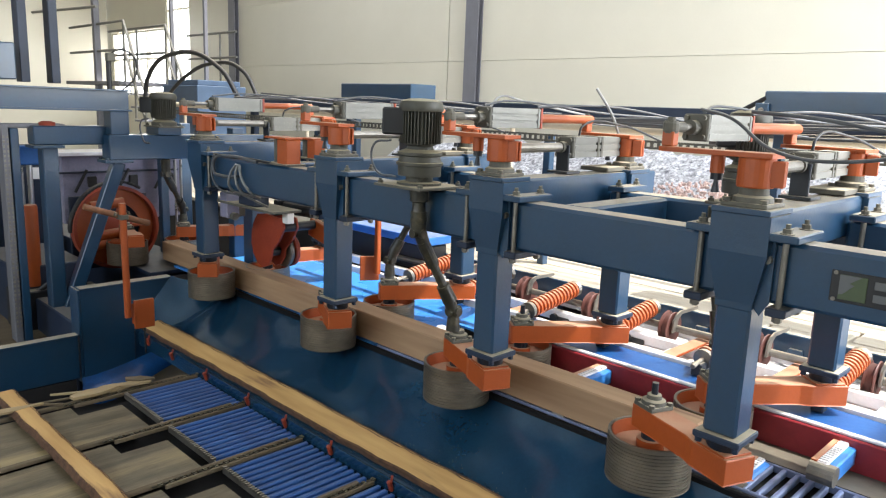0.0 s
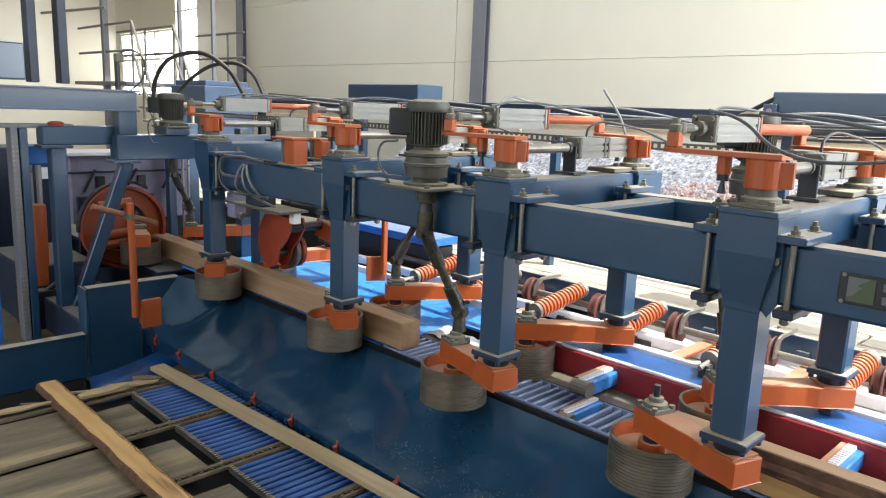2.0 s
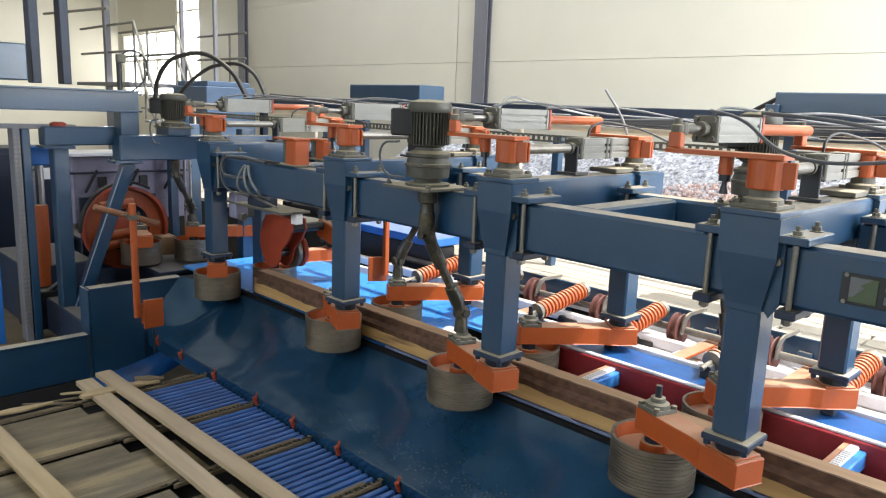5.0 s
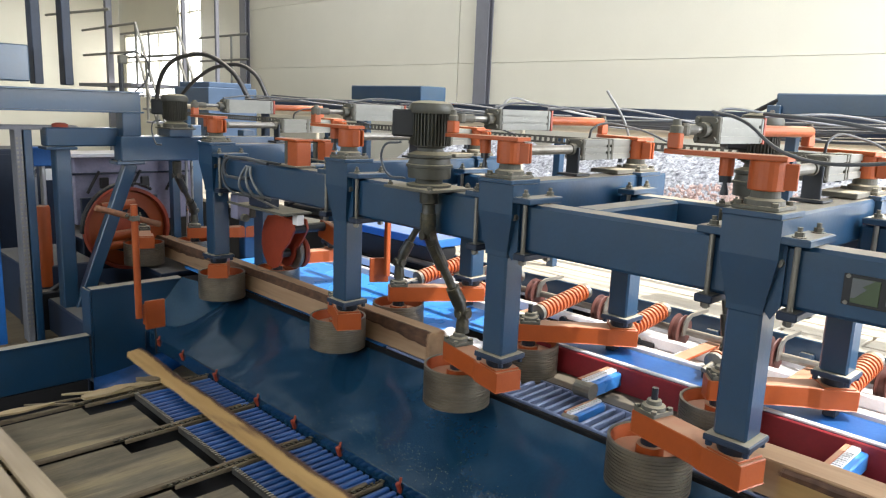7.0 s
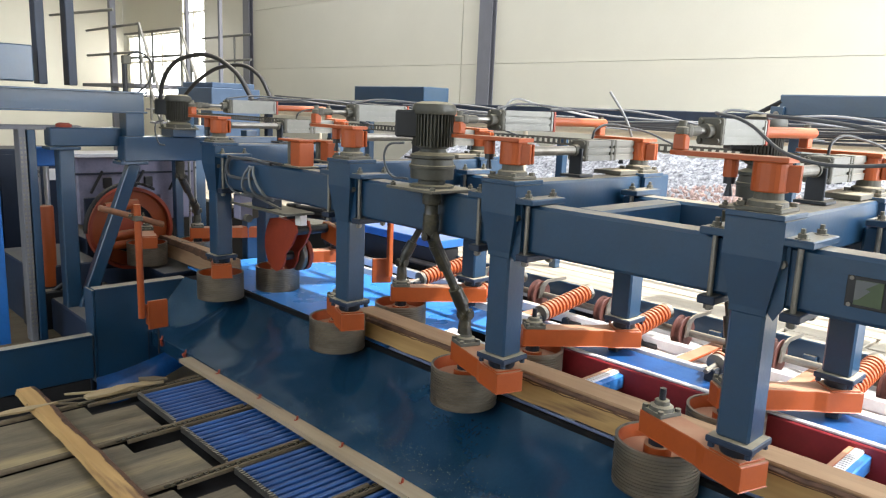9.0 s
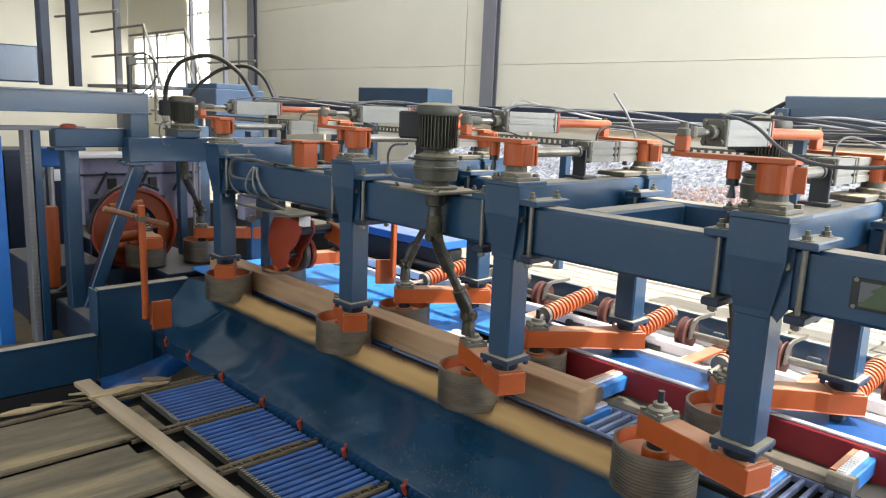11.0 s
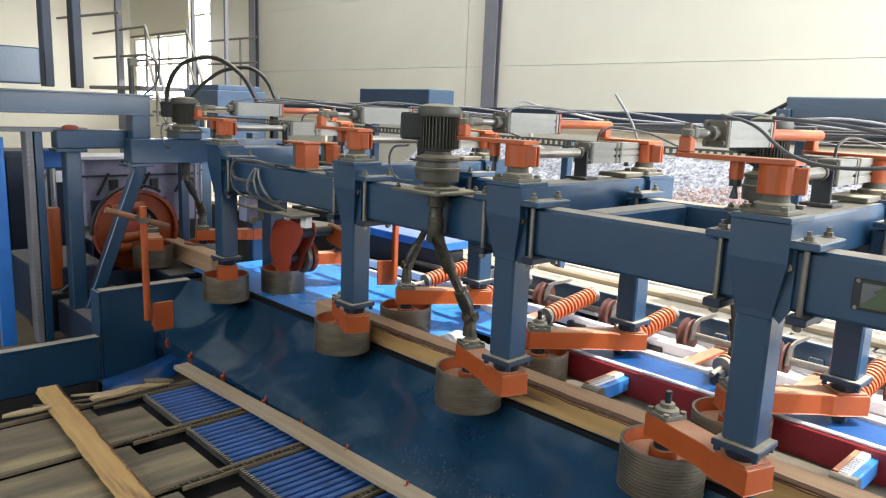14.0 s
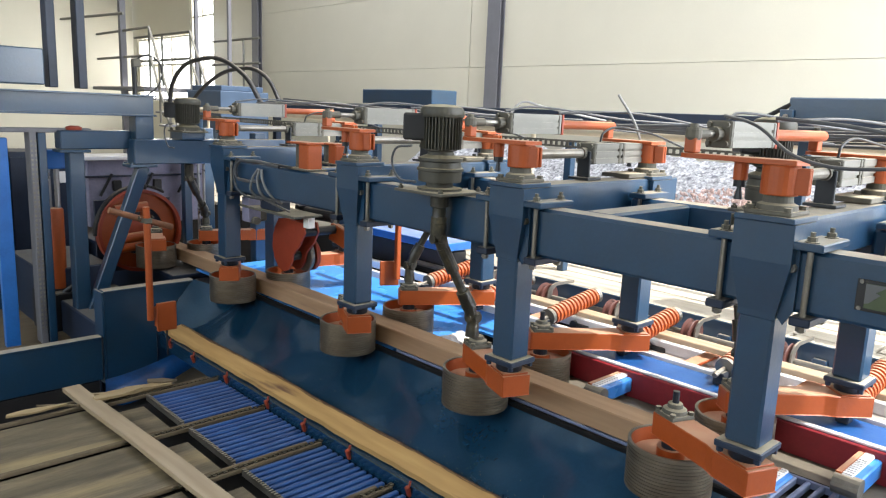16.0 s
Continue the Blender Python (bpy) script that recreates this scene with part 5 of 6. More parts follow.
add_rod(bm, (0.46, -0.319, 1.3475), (0.46, -0.3155, 1.3463), 0.014, seg=14)
part("pipe_mouth", bm, M_SHADE, t, "dark disc painted for the shade inside the pipe's end")
bm = B()
add_box(bm, (0.48, -0.49, 1.405), (0.09, 0.05, 0.035), bev=0.006)
for dy in (-0.04, 0.04):
    add_nut(bm, (0.485, -0.49 + dy, 1.415), 0.011, 0.01, 0.01)
part("pipe_clamp", bm, M_GREY, t)
bm = B()
add_box(bm, (0.52, -0.395, 0.785), (0.02, 0.125, 0.185), (0, 0, 0), bev=0.004)
add_box(bm, (0.505, -0.452, 0.785), (0.05, 0.012, 0.13), bev=0.003)
part("flag_plate", bm, M_ORANGE, t)
bm = B()
add_rod(bm, (0.52, -0.395, 0.525), (0.52, -0.395, 0.70), 0.006, seg=8)
part("tip", bm, M_BLACK, t)

# second orange stop on the far side
t = thing("far_flag", "orange hanging rod with small stop plate", "stand")
bm = B()
add_box(bm, (1.25, 0.90, 1.25), (0.035, 0.035, 0.5), bev=0.005)
part("rod", bm, M_ORANGE, t)
bm = B()
add_box(bm, (1.19, 0.88, 1.035), (0.02, 0.13, 0.17), (0, 0, -30), bev=0.004)
part("flag_plate", bm, M_ORANGE, t)
# black belt unit behind it
bm = B()
add_box(bm, (0.55, 1.52, 1.03), (1.3, 0.2, 0.19), bev=0.01)
solid("belt_unit", bm, M_BLACK, "black rubber belt unit", "conveyor")
bm = B()
add_box(bm, (0.55, 1.5, 1.17), (1.4, 0.3, 0.06), bev=0.006)
add_box(bm, (0.55, 1.39, 0.90), (1.4, 0.05, 0.05), bev=0.006)
solid("belt_cover", bm, M_BRIGHT_BLUE, "bright blue sunlit cover plate", "cover")

# ---------------------------------------------------------------- hold-down with red wheels
hold = thing("hold_down", "dull red hold-down arm with two wheels hanging over the timber", "hold-down", (0.93, 0.35, 1.34))
for y in (-0.05, 0.05):
    bm = B()
    add_prism(bm, [(-0.245, 0.0), (-0.275, -0.07), (-0.28, -0.15), (-0.255, -0.22), (-0.205, -0.275), (-0.14, -0.295), (-0.08, -0.275), (-0.04, -0.225), (-0.02, -0.16), (0.06, -0.09), (0.12, 0.0), (0.1, 0.06), (-0.10, 0.07), (-0.2, 0.055)], "y", y - 0.006, y + 0.006)
    part("side_plate", bm, M_RED, hold)
for y in (0.085, 0.13):
    m = Matrix.Translation((-0.10, y, -0.19)) @ pose(0, 0, 0, 90, 0, 0)
    bm = B()
    add_lathe(bm, [(0.03, -0.016), (0.105, -0.016), (0.11, -0.01), (0.11, 0.01), (0.105, 0.016), (0.03, 0.016)], m, seg=32, closed=True)
    part("wheel", bm, M_RED if y > 0.1 else M_STEEL, hold, round_=True)
for a, b in (((-0.10, -0.042, -0.19), (-0.10, 0.16, -0.19)), ((0.08, -0.042, 0.0), (0.08, 0.3, 0.0))):
    bm = B()
    add_rod(bm, a, b, 0.03, seg=16)
    part("axle", bm, M_BLACK, hold)
bm = B()
add_box(bm, (0.22, 0.22, -0.06), (0.4, 0.05, 0.12), (0, 12, 0), bev=0.006)
part("tail", bm, M_ORANGE, hold)
bm = B()
add_rod(bm, (0.02, 0.02, 0.12), (0.28, 0.06, 0.12), 0.04, seg=18)
add_box(bm, (-0.0, 0.0, 0.12), (0.04, 0.09, 0.1), bev=0.005)
part("air_cylinder", bm, M_BLACK, hold, "black air cylinder")
# sensor bracket, valve and cables beside it
t = thing("valve_bracket", "dusty bracket with valve box and coiled grey cables", "valve unit")
bm = B()
add_box(bm, (0.93, 0.14, 1.492), (0.80, 0.20, 0.014), bev=0.003)
part("shelf", bm, M_GREY, t)
bm = B()
add_box(bm, (1.0, 0.11, 1.53), (0.20, 0.1, 0.062), bev=0.008)
part("valve_box", bm, M_NAVY, t)
bm = B()
add_box(bm, (0.97, 0.11, 1.572), (0.14, 0.08, 0.022), bev=0.008)
part("valve_cap", bm, M_GREY, t)
bm = B()
add_box(bm, (1.29, 0.17, 1.455), (0.055, 0.05, 0.07), bev=0.004)
part("white_tag", bm, M_TAG, t)
bm = B()
add_box(bm, (0.14, 0.62, 1.13), (0.13, 0.12, 0.64), bev=0.006)
part("post", bm, M_BLUE, t)
bm = B()
add_box(bm, (0.58, 0.2, 1.42), (0.12, 0.12, 0.10), bev=0.006)
part("fitting", bm, M_GREY, t)
bm = B()
add_rod(bm, (0.62, 0.1, 1.40), (0.8, 0.1, 1.40), 0.025, seg=12)
part("nipple", bm, M_GREY, t)
bm = B()
add_box(bm, (1.1, 0.06, 1.54), (0.3, 0.012, 0.012), (0, 8, 0), bev=0.002)
part("rod", bm, M_STEEL, t)
# lilac control box
bm = B()
add_box(bm, (0.72, 0.10, 1.47), (0.09, 0.09, 0.16), bev=0.006)
solid("junction_box", bm, M_LILAC, "pale lilac junction box under the beam", "junction box")
# orange boxes on the near beam
for x, y, s in ((1.47, 0.03, 0.95), (1.17, 0.42, 0.8)):
    t = thing("spring_box", "orange angled sheet bracket on a mounting plate", "bracket", (x, y, BEAM_TOP + 0.002), group="orange brackets")
    bm = B()
    add_box(bm, (0.045, 0, 0.075 * s), (0.10 * s, 0.10 * s, 0.15 * s), bev=0.006)
    part("box", bm, M_ORANGE, t)
    bm = B()
    add_box(bm, (-0.01, 0, 0.156 * s), (0.22 * s, 0.12 * s, 0.012), bev=0.003)
    part("cap", bm, M_ORANGE, t)
    bm = B()
    add_box(bm, (0.0, 0, -0.001 + 0.006), (0.24 * s, 0.14 * s, 0.01), bev=0.002)
    part("mount", bm, M_GREY, t)
    bm = B()
    add_rod(bm, (-0.07, 0, 0.01), (-0.07, 0, 0.15 * s), 0.018, seg=12)
    part("strut", bm, M_GREY, t)

# ---------------------------------------------------------------- hoses
def hose(pts, r=0.0055, mat=M_HOSE, label="grey rubber air hose, dusty"):
    return tube("air_hose", pts, r, mat, label, "hose", "hoses over the machine")


for x in POST_X:
    hose([(x - 0.28, 0.20, 2.15), (x - 0.36, 0.5, 2.175), (x - 0.2, 1.1, 2.13), (x + 0.1, 1.7, 2.12)], 0.0054)
    hose([(x - 0.26, 0.55, 2.15), (x - 0.1, 0.9, 2.165), (x + 0.2, 1.4, 2.09), (x + 0.5, 1.9, 2.05)], 0.0054)
    hose([(x - 0.05, 0.6, 2.03), (x - 0.05, 0.62, 2.07), (x - 0.02, 0.9, 2.08), (x + 0.05, 1.2, 2.0)], 0.0054, M_BLACK, "black rubber air hose")
hose([(3.80, 0.18, 2.16), (3.97, 0.05, 2.13), (4.15, -0.03, 2.04), (4.35, -0.02, 2.03), (4.6, 0.1, 2.10)], 0.0055)
hose([(3.84, 0.5, 2.16), (4.1, 0.45, 2.14), (4.4, 0.42, 2.1), (4.9, 0.4, 2.12)], 0.0075)
hose([(2.60, 0.45, 2.14), (2.5, 0.65, 2.2), (2.45, 0.9, 2.18), (2.5, 1.4, 2.12)], 0.0061, M_HOSE_L, "pale plastic air hose")
hose([(3.02, 0.93, 2.04), (3.0, 0.9, 2.12), (2.93, 0.85, 2.25)], 0.0062, M_HOSE_L, "pale plastic air hose")
hose([(2.44, -0.03, 1.98), (2.34, -0.05, 1.95), (2.36, -0.05, 1.84), (2.5, -0.05, 1.82)], 0.0054)
hose([(-0.18, -0.02, 1.98), (-0.27, -0.04, 1.95), (-0.24, -0.04, 1.83), (-0.1, -0.05, 1.81)], 0.0054)
for k in range(7):
    y = 1.55 + 0.12 * k
    hose([(-3.0, y + 0.3, 2.10 + 0.02 * k), (-0.5 + 0.3 * k, y + 0.05, 2.17 - 0.012 * k), (1.5 + 0.2 * k, y, 2.08 + 0.02 * math.sin(k)), (3.2, y + 0.1, 2.12 - 0.015 * k), (5.5, y + 0.2, 2.15)], 0.007 if k % 3 else 0.010)
# loose coil of cable under the first beam
hose([(0.80, -0.04, 1.80), (0.95, -0.045, 1.795), (1.2, -0.04, 1.80), (1.42, -0.03, 1.795)], 0.008, M_BLACK, "black rubber air hose")
hose([(1.30, -0.04, 1.79), (0.98, -0.05, 1.80), (0.84, -0.06, 1.77), (0.83, -0.06, 1.70), (0.92, -0.06, 1.68), (1.10, -0.05, 1.69)], 0.010)
hose([(0.82, -0.05, 1.80), (0.80, -0.06, 1.70), (0.86, -0.05, 1.60), (0.98, 0.03, 1.56)], 0.007)
for k in range(3):
    hose([(1.08 + 0.02 * k, -0.05, 1.76), (1.03 + 0.06 * k, -0.06, 1.70), (1.00 + 0.11 * k, -0.05, 1.62), (1.00 + 0.08 * k, 0.06, 1.56)], 0.008, M_HOSE_L, "pale plastic air hose")
# high arched hoses by the stair
hose([(-5.75, 2.3, 2.05), (-5.6, 2.3, 2.4), (-4.7, 2.3, 2.71), (-3.5, 2.3, 2.5), (-3.0, 2.3, 2.1)], 0.03, M_BLACK, "thick black arched hose")
hose([(-5.6, 2.5, 2.05), (-4.9, 2.5, 2.4), (-4.1, 2.5, 2.58), (-3.3, 2.5, 2.48), (-2.9, 2.5, 2.1)], 0.026, M_BLACK, "thick black arched hose")
hose([(-0.6, -0.11, 2.42), (-0.6, -0.03, 2.46), (-0.6, 0.06, 2.42), (-0.6, 0.085, 2.33), (-0.6, 0.05, 2.24), (-0.6, -0.03, 2.17)], 0.006, M_BLACK, "black rubber air hose")
t = thing("oil_valve", "black hydraulic valve post with fittings", "valve")
bm = B()
add_rod(bm, (-0.6, -0.12, 2.17), (-0.6, -0.12, 2.37), 0.018, seg=14)
part("body", bm, M_BLACK, t)
bm = B()
add_box(bm, (-0.6, -0.105, 2.40), (0.05, 0.06, 0.06), bev=0.006)
part("fitting", bm, M_GREY, t)

# ---------------------------------------------------------------- stair and catwalk far behind
def build_stair():
    t = thing("access_stair", "grey steel access stair with pipe railings in the backlight", "stair")

    def pipe(a, b, r=0.022, name="rail"):
        bm = B()
        add_rod(bm, a, b, r, seg=8)
        part(name, bm, M_ALU, t)
    for y in (2.7, 3.4):
        pipe((-7.42, y, 3.32), (-6.2, y, 1.47))
        pipe((-7.42, y, 2.87), (-6.2, y, 1.02))
        for k in range(4):
            x = -7.42 + 0.38 * k
            pipe((x, y, 3.32 - 0.576 * k), (x, y, 2.35 - 0.576 * k), 0.02, "baluster")
        for z in (2.87, 3.32):
            pipe((-9.9, y, z), (-7.42, y, z))
        pipe((-8.6, y, 2.4), (-8.6, y, 3.32), 0.02, "baluster")
    bm = B()
    add_box(bm, (-8.7, 3.05, 2.33), (2.5, 0.9, 0.06), bev=0.004)
    part("landing", bm, M_COLUMN, t)
    for k in range(9):
        bm = B()
        add_box(bm, (-7.35 + 0.14 * k, 3.05, 2.16 - 0.212 * k), (0.2, 0.66, 0.03), bev=0.004)
        part("tread", bm, M_COLUMN, t)
    for x, y, w in ((-8.6, 2.7, 0.1), (-7.6, 3.6, 0.06), (-6.0, 3.4, 0.055)):
        bm = B()
        add_box(bm, (x, y, 2.6), (w, w, 5.2), bev=0.004)
        part("column", bm, M_COLUMN, t)
    for z in (2.88, 3.32):
        pipe((-9.1, 4.6, z), (-7.2, 4.6, z))
    pipe((-7.8, 4.6, 2.3), (-7.8, 4.6, 3.3), 0.02, "baluster")
    pipe((-9.6, 2.0, 3.5), (-6.6, 2.0, 3.4))
    return t


build_stair()
for x, y in ((-5.9, 3.3),):
    bm = B()
    add_box(bm, (x, y, 1.16), (1.15, 0.8, 2.32), bev=0.01)
    add_box(bm, (x, y, 2.36), (1.0, 0.7, 0.08), bev=0.01)
    solid("blue_machine", bm, M_PALEBLUE, "pale blue machine housing on the hall floor", "machine", "background machines")

# ---------------------------------------------------------------- timbers and slabs that move
CANT_Y, CANT_Z = 0.3535, 0.832


bm = B()
add_box(bm, (-5.3, 0.33, 0.775), (9.6, 0.5, 0.03), bev=0.004)
add_box(bm, (-5.3, 0.33, 0.38), (9.4, 0.3, 0.76), bev=0)
solid("saw_bed", bm, M_NAVY, "dark steel bed that carries the timber through the saw", "conveyor bed")


def timber(length, w, h, mat, top_bark):
    """A squared log; its object origin is at the leading end (the -x end), at the middle of its underside."""
    t = thing("timber", "freshly sawn squared timber with bark along its upper edges" if top_bark else "freshly sawn clean squared timber", "timber", group="timbers on the infeed")
    bm = B()
    n = 40
    c = 0.022 if top_bark else 0.004
    prof = [(-w / 2, 0.004), (-w / 2 + 0.004, 0), (w / 2 - 0.004, 0), (w / 2, 0.004), (w / 2, h - c), (w / 2 - c, h), (-w / 2 + c, h), (-w / 2, h - 1.6 * c)]
    rings = []
    for i in range(n + 1):
        x = length * i / n
        k = 0.002 * math.sin(1.7 * x + h * 40)
        rings.append([bm.verts.new((x, y + k + 0.0015 * noise.noise((x * 3, y * 20, z * 20)), z + 0.0015 * noise.noise((x * 3, z * 20, 5)))) for y, z in prof])
    for a, b in zip(rings, rings[1:]):
        for i in range(len(prof)):
            bm.faces.new((a[i], a[(i + 1) % len(prof)], b[(i + 1) % len(prof)], b[i]))
    bm.faces.new(rings[0]), bm.faces.new(rings[-1])
    part("sawn_body", bm, mat, t)
    for x in (-0.002, length + 0.002):
        bm = B()
        add_box(bm, (x, 0, h / 2), (0.005, w - 0.012, h - 0.012), bev=0.001)
        part("end_grain", bm, M_ENDGRAIN, t, "rough end grain with saw marks")
    if top_bark:
        # ragged band of bark along the near upper edge
        rng2 = random.Random(int(length * 100))
        bm = B()
        loops, low = [], 0.04
        m = 90
        for i in range(m + 1):
            x = length * i / m
            low = max(0.003, 0.016 + 0.045 * noise.noise((x * 1.1, h * 30, 2)) + rng2.uniform(-0.006, 0.006))
            hi = c + rng2.uniform(0.0, 0.008)
            loops.append([bm.verts.new((x, y, z)) for y, z in ((-w / 2 - 0.001, h - 1.6 * c - low), (-w / 2 - 0.005, h - 1.6 * c - low * 0.6), (-w / 2 - 0.004, h - 1.6 * c), (-w / 2 + c - 0.004, h + 0.002), (-w / 2 + hi + 0.006, h + 0.0015), (-w / 2 + 0.5 * c + 0.004, h - 1.6 * c))])
        for p, q in zip(loops, loops[1:]):
            for i in range(6):
                bm.faces.new((p[i], p[(i + 1) % 6], q[(i + 1) % 6], q[i]))
        bm.faces.new(loops[0]), bm.faces.new(loops[-1])
        part("bark_edge", bm, M_BARK, t, "ragged strip of dark bark")
    return t


def slab(length, w, th, mat, bark, seed, label):
    """A side board with one wavy edge; its origin is at its -x end, at the middle of its underside."""
    rng2 = random.Random(seed)
    t = thing("side_board", label, "board", group="side boards on the slab table")
    n = 36
    ph = rng2.uniform(0, 9)
    bm, bk, bk2 = B(), B(), B()
    rings, edge, edge2 = [], [], []
    n = 90 if bark else 36
    for i in range(n + 1):
        x = length * i / n
        wob = 0.007 * noise.noise((x * 1.6 + ph, ph, 0)) + (0.006 * noise.noise((x * 7.0 + ph, 3, ph)) if bark else 0.0)
        wob2 = 0.007 * noise.noise((x * 1.9 + ph, ph, 9)) + (0.005 * noise.noise((x * 9.0 + ph, 5, ph)) if bark else 0.0)
        bow = 0.005 * math.sin(math.pi * i / n)
        lo, hi = -w / 2 + wob, w / 2 + wob2
        k = 0.4 * th if bark else 0.0
        kh = ((0.034 if seed == 6 else 0.013) + 0.012 * noise.noise((x * 2.3 + ph, 7, ph))) if bark == "upper" else k
        rings.append([bm.verts.new((x, y, z + bow)) for y, z in ((lo, 0), (hi, 0), (hi - kh, th), (lo + k, th))])
        thick = 0.003 + 0.006 * max(0.0, noise.noise((x * 12 + ph, 1, 1)))
        edge.append([bk.verts.new((x, y, z + bow)) for y, z in ((lo - thick, -0.001), (lo + 0.001, -0.001), (lo + k + 0.006 * abs(noise.noise((x * 15, 2, ph))), th + 0.002), (lo + 0.7 * k - thick, th * 0.9))])
        edge2.append([bk2.verts.new((x, y, z + bow)) for y, z in ((hi + thick * 0.6, -0.001), (hi - 0.001, -0.001), (hi - kh - 0.004 - 0.010 * abs(noise.noise((x * 11, 4, ph))), th + 0.002), (hi - 0.5 * kh + thick * 0.6, th * 0.85))])
    for m, rr in ((bm, rings), (bk, edge), (bk2, edge2)):
        for a, b in zip(rr, rr[1:]):
            for i in range(4):
                m.faces.new((a[i], a[(i + 1) % 4], b[(i + 1) % 4], b[i]))
        m.faces.new(rr[0]), m.faces.new(rr[-1])
    part("board", bm, mat, t)
    if bark == "upper":
        bk.free()
        part("bark_edge", bk2, M_BARK, t, "dark wavy bark edge")
    elif bark:
        part("bark_edge", bk, M_BARK, t, "dark wavy bark edge")
        part("bark_edge", bk2, M_BARK, t, "dark wavy bark edge")
    else:
        bk.free(), bk2.free()
    return t


def crumpled_sheet():
    """Thin white scrap of plastic film caught beside the bed."""
    bm = B()
    n = 14
    grid = []
    for i in range(n + 1):
        row = []
        for j in range(n + 1):
            u, v = i / n, j / n
            d = 0.035 * abs(noise.noise((u * 3.1, v * 3.7, 4.0))) + 0.02 * abs(noise.noise((u * 8, v * 9, 1.0)))
            row.append(bm.verts.new((0.46 * (u - 0.5) + 0.04 * noise.noise((v * 4, 2, 2)), 0.15 * (v - 0.5) + 0.03 * noise.noise((u * 5, 3, 1)), d)))
        grid.append(row)
    for i in range(n):
        for j in range(n):
            bm.faces.new((grid[i][j], grid[i + 1][j], grid[i + 1][j + 1], grid[i][j + 1]))
    geo = bmesh.ops.extrude_face_region(bm, geom=list(bm.faces))
    bmesh.ops.translate(bm, verts=[v for v in geo["geom"] if isinstance(v, bmesh.types.BMVert)], vec=(0, 0, 0.002))
    ob = solid("plastic_scrap", bm, M_WHITE, "crumpled white plastic film lying on the bed", "plastic film")
    ob.matrix_basis = pose(2.22, 0.67, 0.828, 0, 0, -6)


crumpled_sheet()


FACE = -0.0705
# rows: seconds, x of the leading end
TIMBERS = (
    (timber(4.57, 0.135, 0.152, M_CANT, False), ((0.0, -0.73), (0.8, -1.37), (1.5, -1.95), (2.0, -2.43), (3.0, -3.54), (3.4, -3.95), (5.0, -5.5), (16.0, -9.0))),
    (timber(3.95, 0.135, 0.15, M_CANT, True), ((0.0, 5.62), (1.5, 4.18), (2.5, 3.18), (3.4, 2.2), (4.2, 1.35), (6.5, -1.0), (7.0, -1.63), (7.5, -2.2), (8.5, -3.30), (9.2, -4.08), (11.0, -5.7), (16.0, -9.4))),
    (timber(3.45, 0.135, 0.14, M_CANT, False), ((0.0, 11.0), (5.5, 5.5), (7.0, 4.0), (8.5, 2.16), (9.0, 1.68), (11.5, -0.70), (12.0, -1.23), (12.5, -1.81), (14.5, -4.2), (16.0, -5.4))),
    (timber(5.1, 0.135, 0.10, M_CANT, False), ((0.0, 15.0), (10.0, 6.1), (12.5, 3.25), (13.5, 1.92), (14.5, 0.55), (16.0, -1.2))),
)

def timber_x(rows, t):
    return float(np.interp(t, [r[0] for r in rows], [r[1] for r in rows]))


def riding(k, offset, until, up):
    """Rows of a side board that rides upright against the near face of timber k, then peels off."""
    rows = TIMBERS[k][1]
    times = [r[0] for r in rows if r[0] < until - 0.2] + [until]
    return tuple((t, timber_x(rows, t) + offset, CANT_Y + FACE, CANT_Z + up, 0, 90) for t in times)


TAN, BARKED, GREYISH = "pale tan sawn side board", "side board with dark wavy bark edges", "greyish pale sawn side board"
